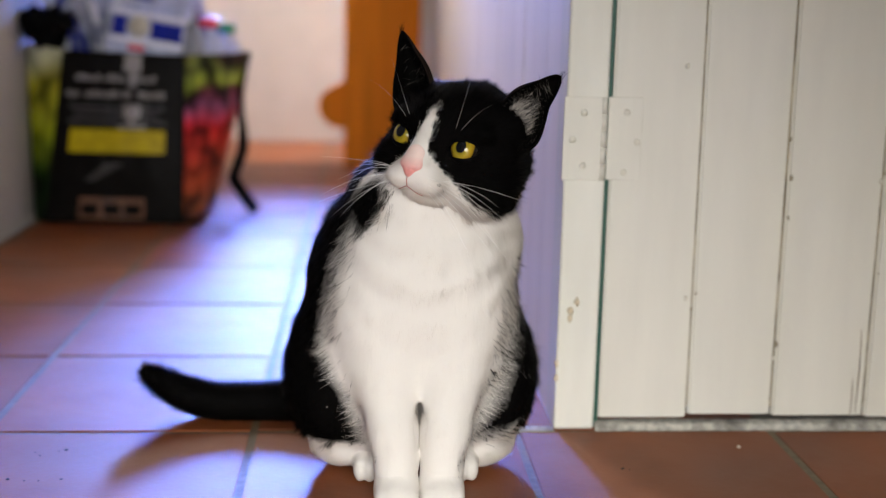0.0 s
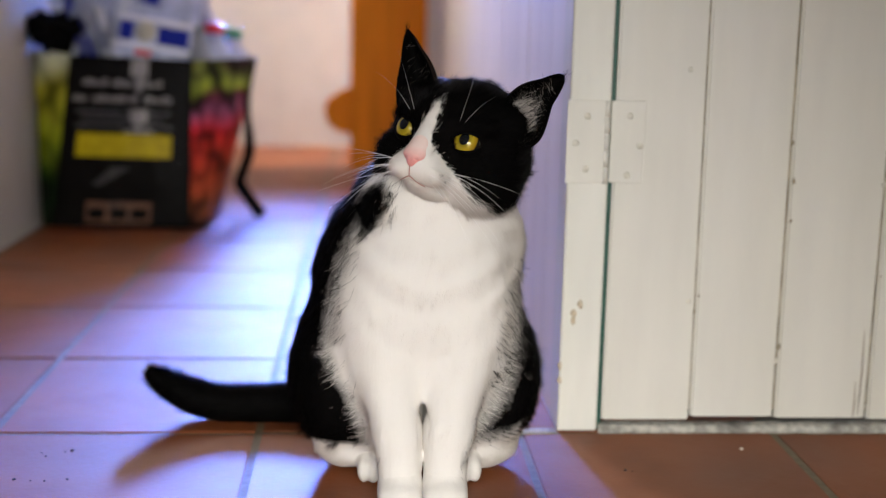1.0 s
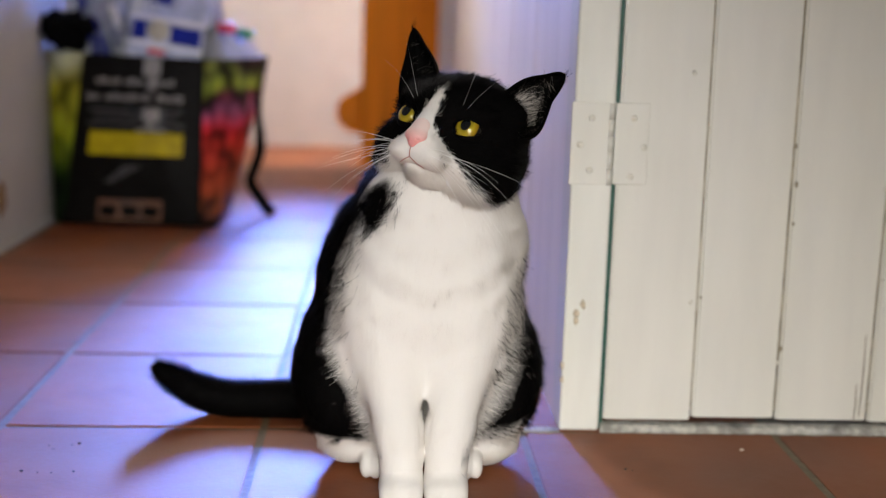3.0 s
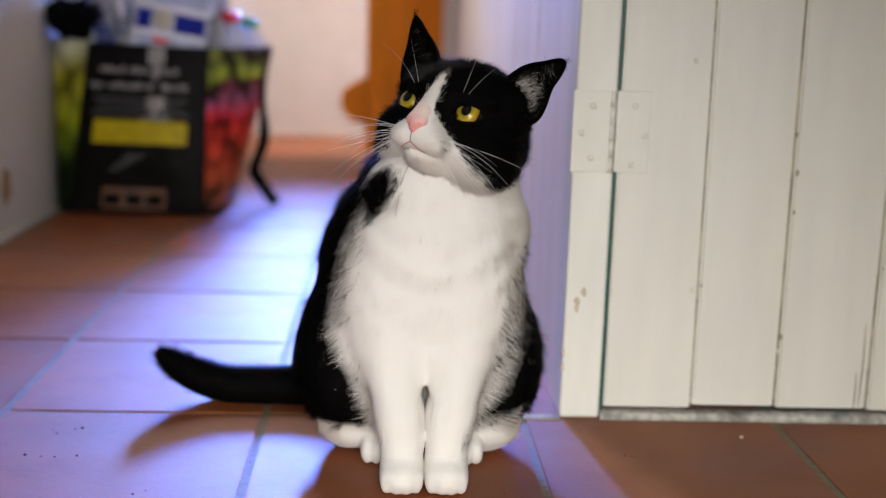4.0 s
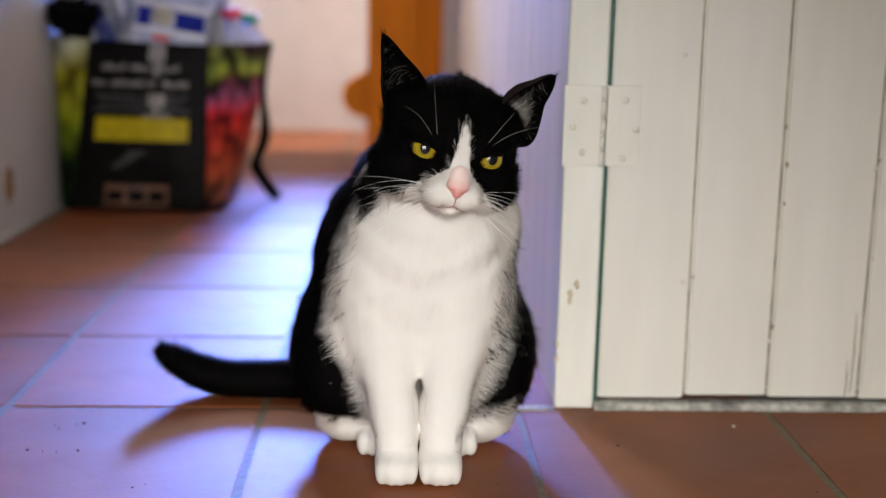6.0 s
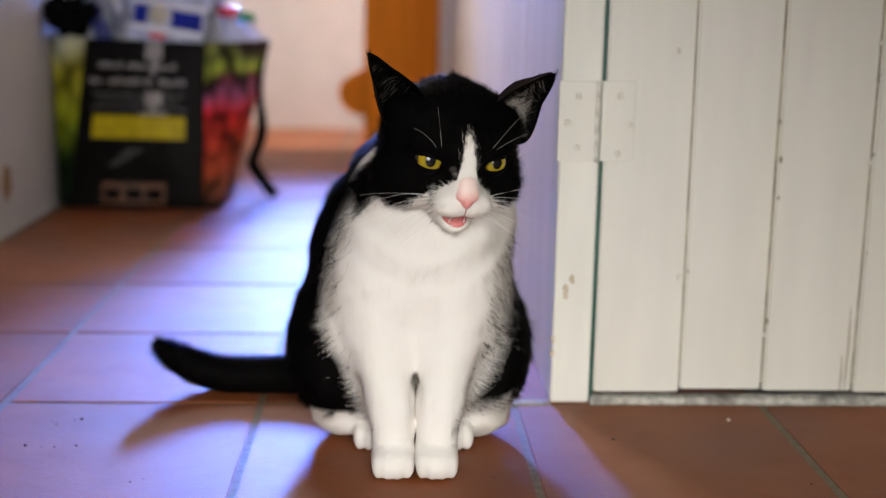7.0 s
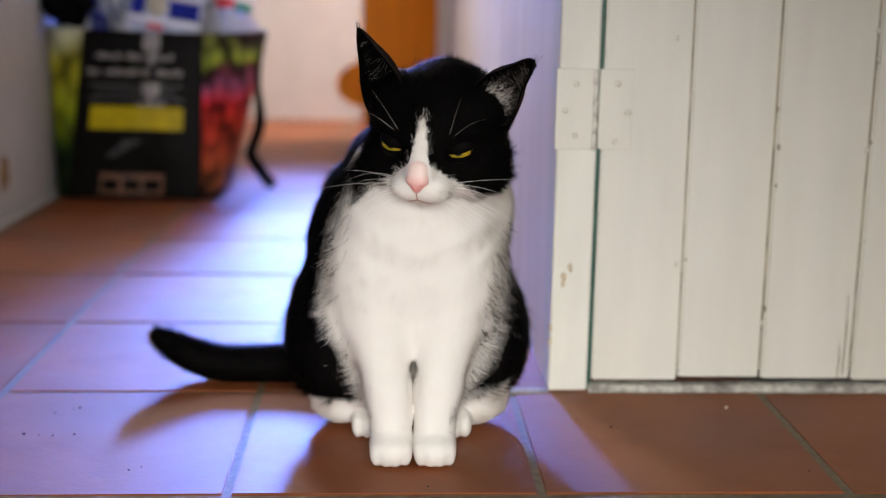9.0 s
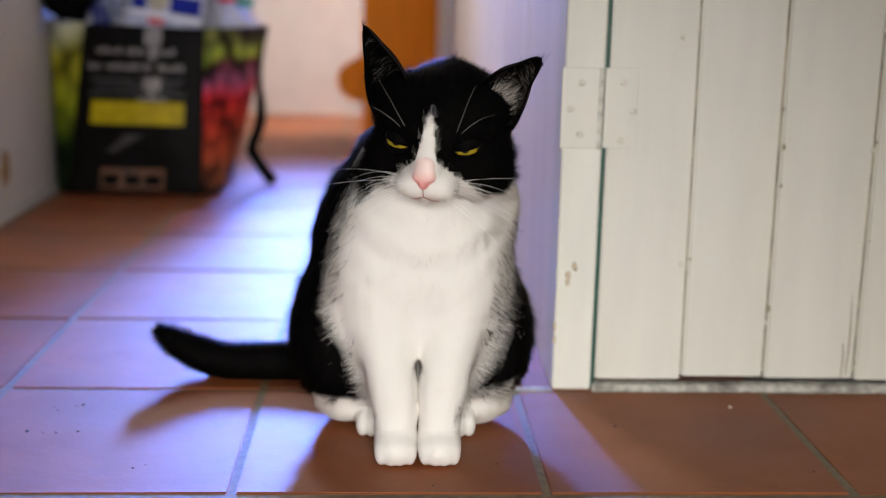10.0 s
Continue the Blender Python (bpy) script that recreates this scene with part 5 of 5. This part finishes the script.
sheet((-0.228, 1.185, 0.280), 0.070, 0.175, -0.015, -10, 9.4, M_SILVER, "folded grey plastic bag behind a bottle")


def packet():
    ob = tagged(empty("packet", (-0.296, 1.155, 0.352)), "white and blue plastic packet sticking out of the bag", "packet")
    ob.rotation_euler = (radians(-8), radians(9), radians(4))
    part("sleeve", box((-0.066, -0.010, -0.055), (0.068, 0.016, 0.034), 0.006, 3), M_SLEEVE, ob)
    for z in (-0.026, 0.022):
        part("border", box((-0.068, -0.0118, z), (0.070, -0.0098, z + 0.008), 0.0008), M_PACK, ob)
    part("blue_block", box((-0.060, -0.0122, -0.016), (-0.036, -0.0102, 0.019), 0.0008), M_BLUE, ob)
    part("blue_block", box((0.008, -0.0122, -0.015), (0.064, -0.0102, 0.018), 0.0008), M_BLUE, ob)
    bm = lathe([(0.001, 0), (0.019, 0), (0.019, 0.002), (0.001, 0.002)], 28)
    bmesh.ops.rotate(bm, verts=bm.verts[:], cent=(0, 0, 0), matrix=Matrix.Rotation(radians(90), 3, "X"))
    d = part("disc", bm, M_BEIGE, ob)
    d.location = (-0.014, -0.0110, 0.004)
    part("red_tab", box((-0.028, -0.0122, -0.040), (0.002, -0.0102, -0.029), 0.0008), M_RED, ob)
    s = part("upper_sleeve", box((-0.050, 0.012, 0.030), (0.075, 0.030, 0.10), 0.006, 3), M_SLEEVE, ob)
    part("blue_block", box((-0.040, 0.0095, 0.056), (0.0, 0.0115, 0.09), 0.0008), M_BLUE, ob)
    return ob


packet()


def jug(at, tilt, cap, h, label):
    ob = tagged(empty("bottle", at), label, "bottle")
    ob.rotation_euler = [radians(a) for a in tilt]
    ob.scale = (1.35, 1.35, 1.0)
    part("body", lathe([(0.004, 0), (0.026, 0.001), (0.029, 0.006), (0.029, h * 0.35), (0.0265, h * 0.42), (0.029, h * 0.5), (0.029, h * 0.74), (0.024, h * 0.84), (0.0125, h * 0.93), (0.0115, h)], 28), M_JUG, ob)
    c = part("cap", lathe([(0.0145, 0), (0.0150, 0.002), (0.0145, 0.016), (0.0125, 0.0185), (0.001, 0.0188)], 20), cap, ob)
    c.location = (0, 0, h - 0.006)
    return ob


jug((-0.205, 1.262, 0.160), (4, 2, 0), M_RED, 0.205, "pale blue plastic bottle with a red cap in the bag")
jug((-0.198, 1.345, 0.175), (-2, 7, 0), M_GREEN, 0.180, "pale blue plastic bottle with a green cap in the bag")

# ---- crumbs on the floor ----
cr = random.Random(21)
for x, y, r, m in ((-0.194, -0.119, 0.0022, M_CRUMB), (-0.180, -0.121, 0.0009, M_CRUMB), (-0.168, -0.122, 0.0012, M_CRUMB), (-0.150, -0.119, 0.0014, M_CRUMB), (-0.162, -0.051, 0.0021, M_CRUMB),
                   (-0.168, -0.053, 0.0011, M_CRUMB), (-0.182, -0.064, 0.0010, M_CRUMB), (-0.205, -0.160, 0.0010, M_CRUMB), (-0.085, -0.200, 0.0014, M_CRUMB), (0.453, -0.050, 0.0026, M_PALE),
                   (0.332, -0.102, 0.0020, M_CRUMB), (0.338, -0.104, 0.0010, M_CRUMB), (0.160, -0.235, 0.0013, M_CRUMB), (-0.076, -0.193, 0.0008, M_CRUMB), (-0.188, -0.056, 0.0008, M_CRUMB),
                   (0.480, -0.205, 0.0013, M_CRUMB), (0.215, -0.190, 0.0010, M_CRUMB)):
    bm = bmesh.new()
    bmesh.ops.create_icosphere(bm, subdivisions=2, radius=r * 0.75)
    for v in bm.verts:
        v.co *= 1 + 0.45 * noise.noise(v.co * 900 + Vector((x * 50, y * 50, 0)))
        v.co.z *= 0.55
    ob = part("crumb", bm, m)
    ob.location = (x, y, 0.0012 + r * 0.35)
    tagged(ob, "dark crumb lying on the terracotta tile" if m == M_CRUMB else "pale crumb lying on the terracotta tile", "crumb", "crumbs on the floor")

# ---- floor tiles ----
tile_meshes = []
for k in range(4):
    bm = box((-0.1212, -0.1212, -0.012), (0.1212, 0.1212, 0.0))
    bmesh.ops.bevel(bm, geom=[e for e in bm.edges if all(v.co.z > -0.001 for v in e.verts)], offset=0.0011, segments=2, affect="EDGES")
    for v in bm.verts:
        v.co.x += 0.0010 * noise.noise(Vector((v.co.x * 20 + k * 9, v.co.y * 20, 1)))
        v.co.y += 0.0010 * noise.noise(Vector((v.co.x * 20 + k * 9, v.co.y * 20, 5)))
    me = bpy.data.meshes.new("tile")
    bm.to_mesh(me)
    bm.free()
    me.materials.append(M_TILE)
    tile_meshes.append(me)
tr = random.Random(4)
for i in range(-8, 9):
    for j in range(-12, 12):
        x, y = 0.125 + 0.25 * i, 0.125 + 0.25 * j
        inside = (KY0 < y < 0 and KX0 < x < KX1) or (y > 0 and LEFT - 0.1 < x < RIGHT + 0.1) or (y > HALL_Y and x < HALL_X and x > LEFT - 0.1)
        if not inside:
            continue
        tile = new("tile", tile_meshes[tr.randrange(4)])
        tile.parent = floor
        tile.matrix_basis = pose(x + tr.uniform(-0.0012, 0.0012), y + tr.uniform(-0.0012, 0.0012), tr.uniform(-0.0003, 0.0003), tr.uniform(-0.1, 0.1), tr.uniform(-0.1, 0.1),
                                 90 * tr.randrange(4) + tr.uniform(-0.25, 0.25))


# ---- what moves ----
HEAD = [
    (0, 0.1717, -0.1250, 0.2798, -7.2, 8.8, -34.6),
    (1, 0.1700, -0.1245, 0.2850, -11.5, 8.8, -34.0),
    (2.1, 0.1665, -0.1230, 0.2896, -17.2, 8.8, -33.0),
    (4, 0.1658, -0.1190, 0.2919, -19.6, 7.8, -33.6),
    (5, 0.1660, -0.1178, 0.2925, -20.2, 7.9, -32.6),
    (5.5, 0.1681, -0.1171, 0.2901, -17.4, 8.4, -29.9),
    (5.7, 0.1684, -0.1351, 0.2794, -3.4, 11.4, -5.6),
    (6.8, 0.1747, -0.1448, 0.2641, 15.4, 4.2, 17.6),
    (7.2, 0.1750, -0.1453, 0.2640, 14.8, 2.8, 11.0),
    (8, 0.1742, -0.1482, 0.2656, 17.2, 2.6, 9.4),
    (8.5, 0.1700, -0.1487, 0.2660, 17.5, 3.7, -4.5),
    (9, 0.1662, -0.1481, 0.2675, 16.2, 3.6, -17.0),
    (9.5, 0.1643, -0.1476, 0.2660, 14.4, 3.2, -16.0),
    (10, 0.1640, -0.1471, 0.2664, 12.8, 3.6, -14.0),
]
JAW = [(0, -5), (1.8, -5), (1.9, 8), (2.0, 27), (2.1, 29), (2.2, 24), (2.3, 12), (2.4, 3), (2.8, -2), (3.8, 0), (4.5, 1.5), (5.1, 2), (5.5, -1), (6.3, 4), (6.8, 17), (7.0, 18), (7.2, 8),
       (7.4, -5), (10, -5)]
LID = [(0, 34), (0.8, 34), (1.2, 32), (1.9, 33), (2.6, 32), (5.4, 30), (5.7, 28), (6.3, 20), (6.8, 24), (7.1, 26), (7.5, 18), (8.0, 6), (8.3, -15), (8.5, -14), (8.7, -3), (9.0, 1), (9.5, 5), (10, 1)]
EARS = {-1: [(0, 0, 0), (5.7, 0, 0), (6.8, 9, 0), (7.5, 5, 0), (8.3, 1, 0), (8.6, -5, 0), (10, -5, 0)], 1: [(0, 8, 44), (5.5, 8, 44), (5.8, 10, 24), (6.4, 11, 8), (6.8, 15, 0), (7.5, 15, 0), (8.3, 15, 0), (8.6, 14, 0), (10, 13, 0)]}


def motions():
    walk(head, [(t, pose(x - CAT[0], y - CAT[1], z, rx, ry, rz)) for t, x, y, z, rx, ry, rz in HEAD])
    for ob in (jaw, jaw_fur, tongue, tooth):
        walk(ob, [(t, pose(*JP, a, 0, 0)) for t, a in JAW])
    for ob, nm, s, at in lids:
        if nm == "upper_eyelid":
            walk(ob, [(t, pose(*at, 0, -s * 13, s * 6) @ pose(0, 0, 0, -a, 0, 0)) for t, a in LID])
        else:
            walk(ob, [(t, pose(*at, 0, -s * 7, s * 6) @ pose(0, 0, 0, 30 if t < 6 else 16, 0, 0)) for t, a in ((0, 0), (5.5, 0), (6.8, 0), (10, 0))])
    for ob, s, c in ears:
        walk(ob, [(t, pose(*c, 0, s * a, turn)) for t, a, turn in EARS[s]])


motions()
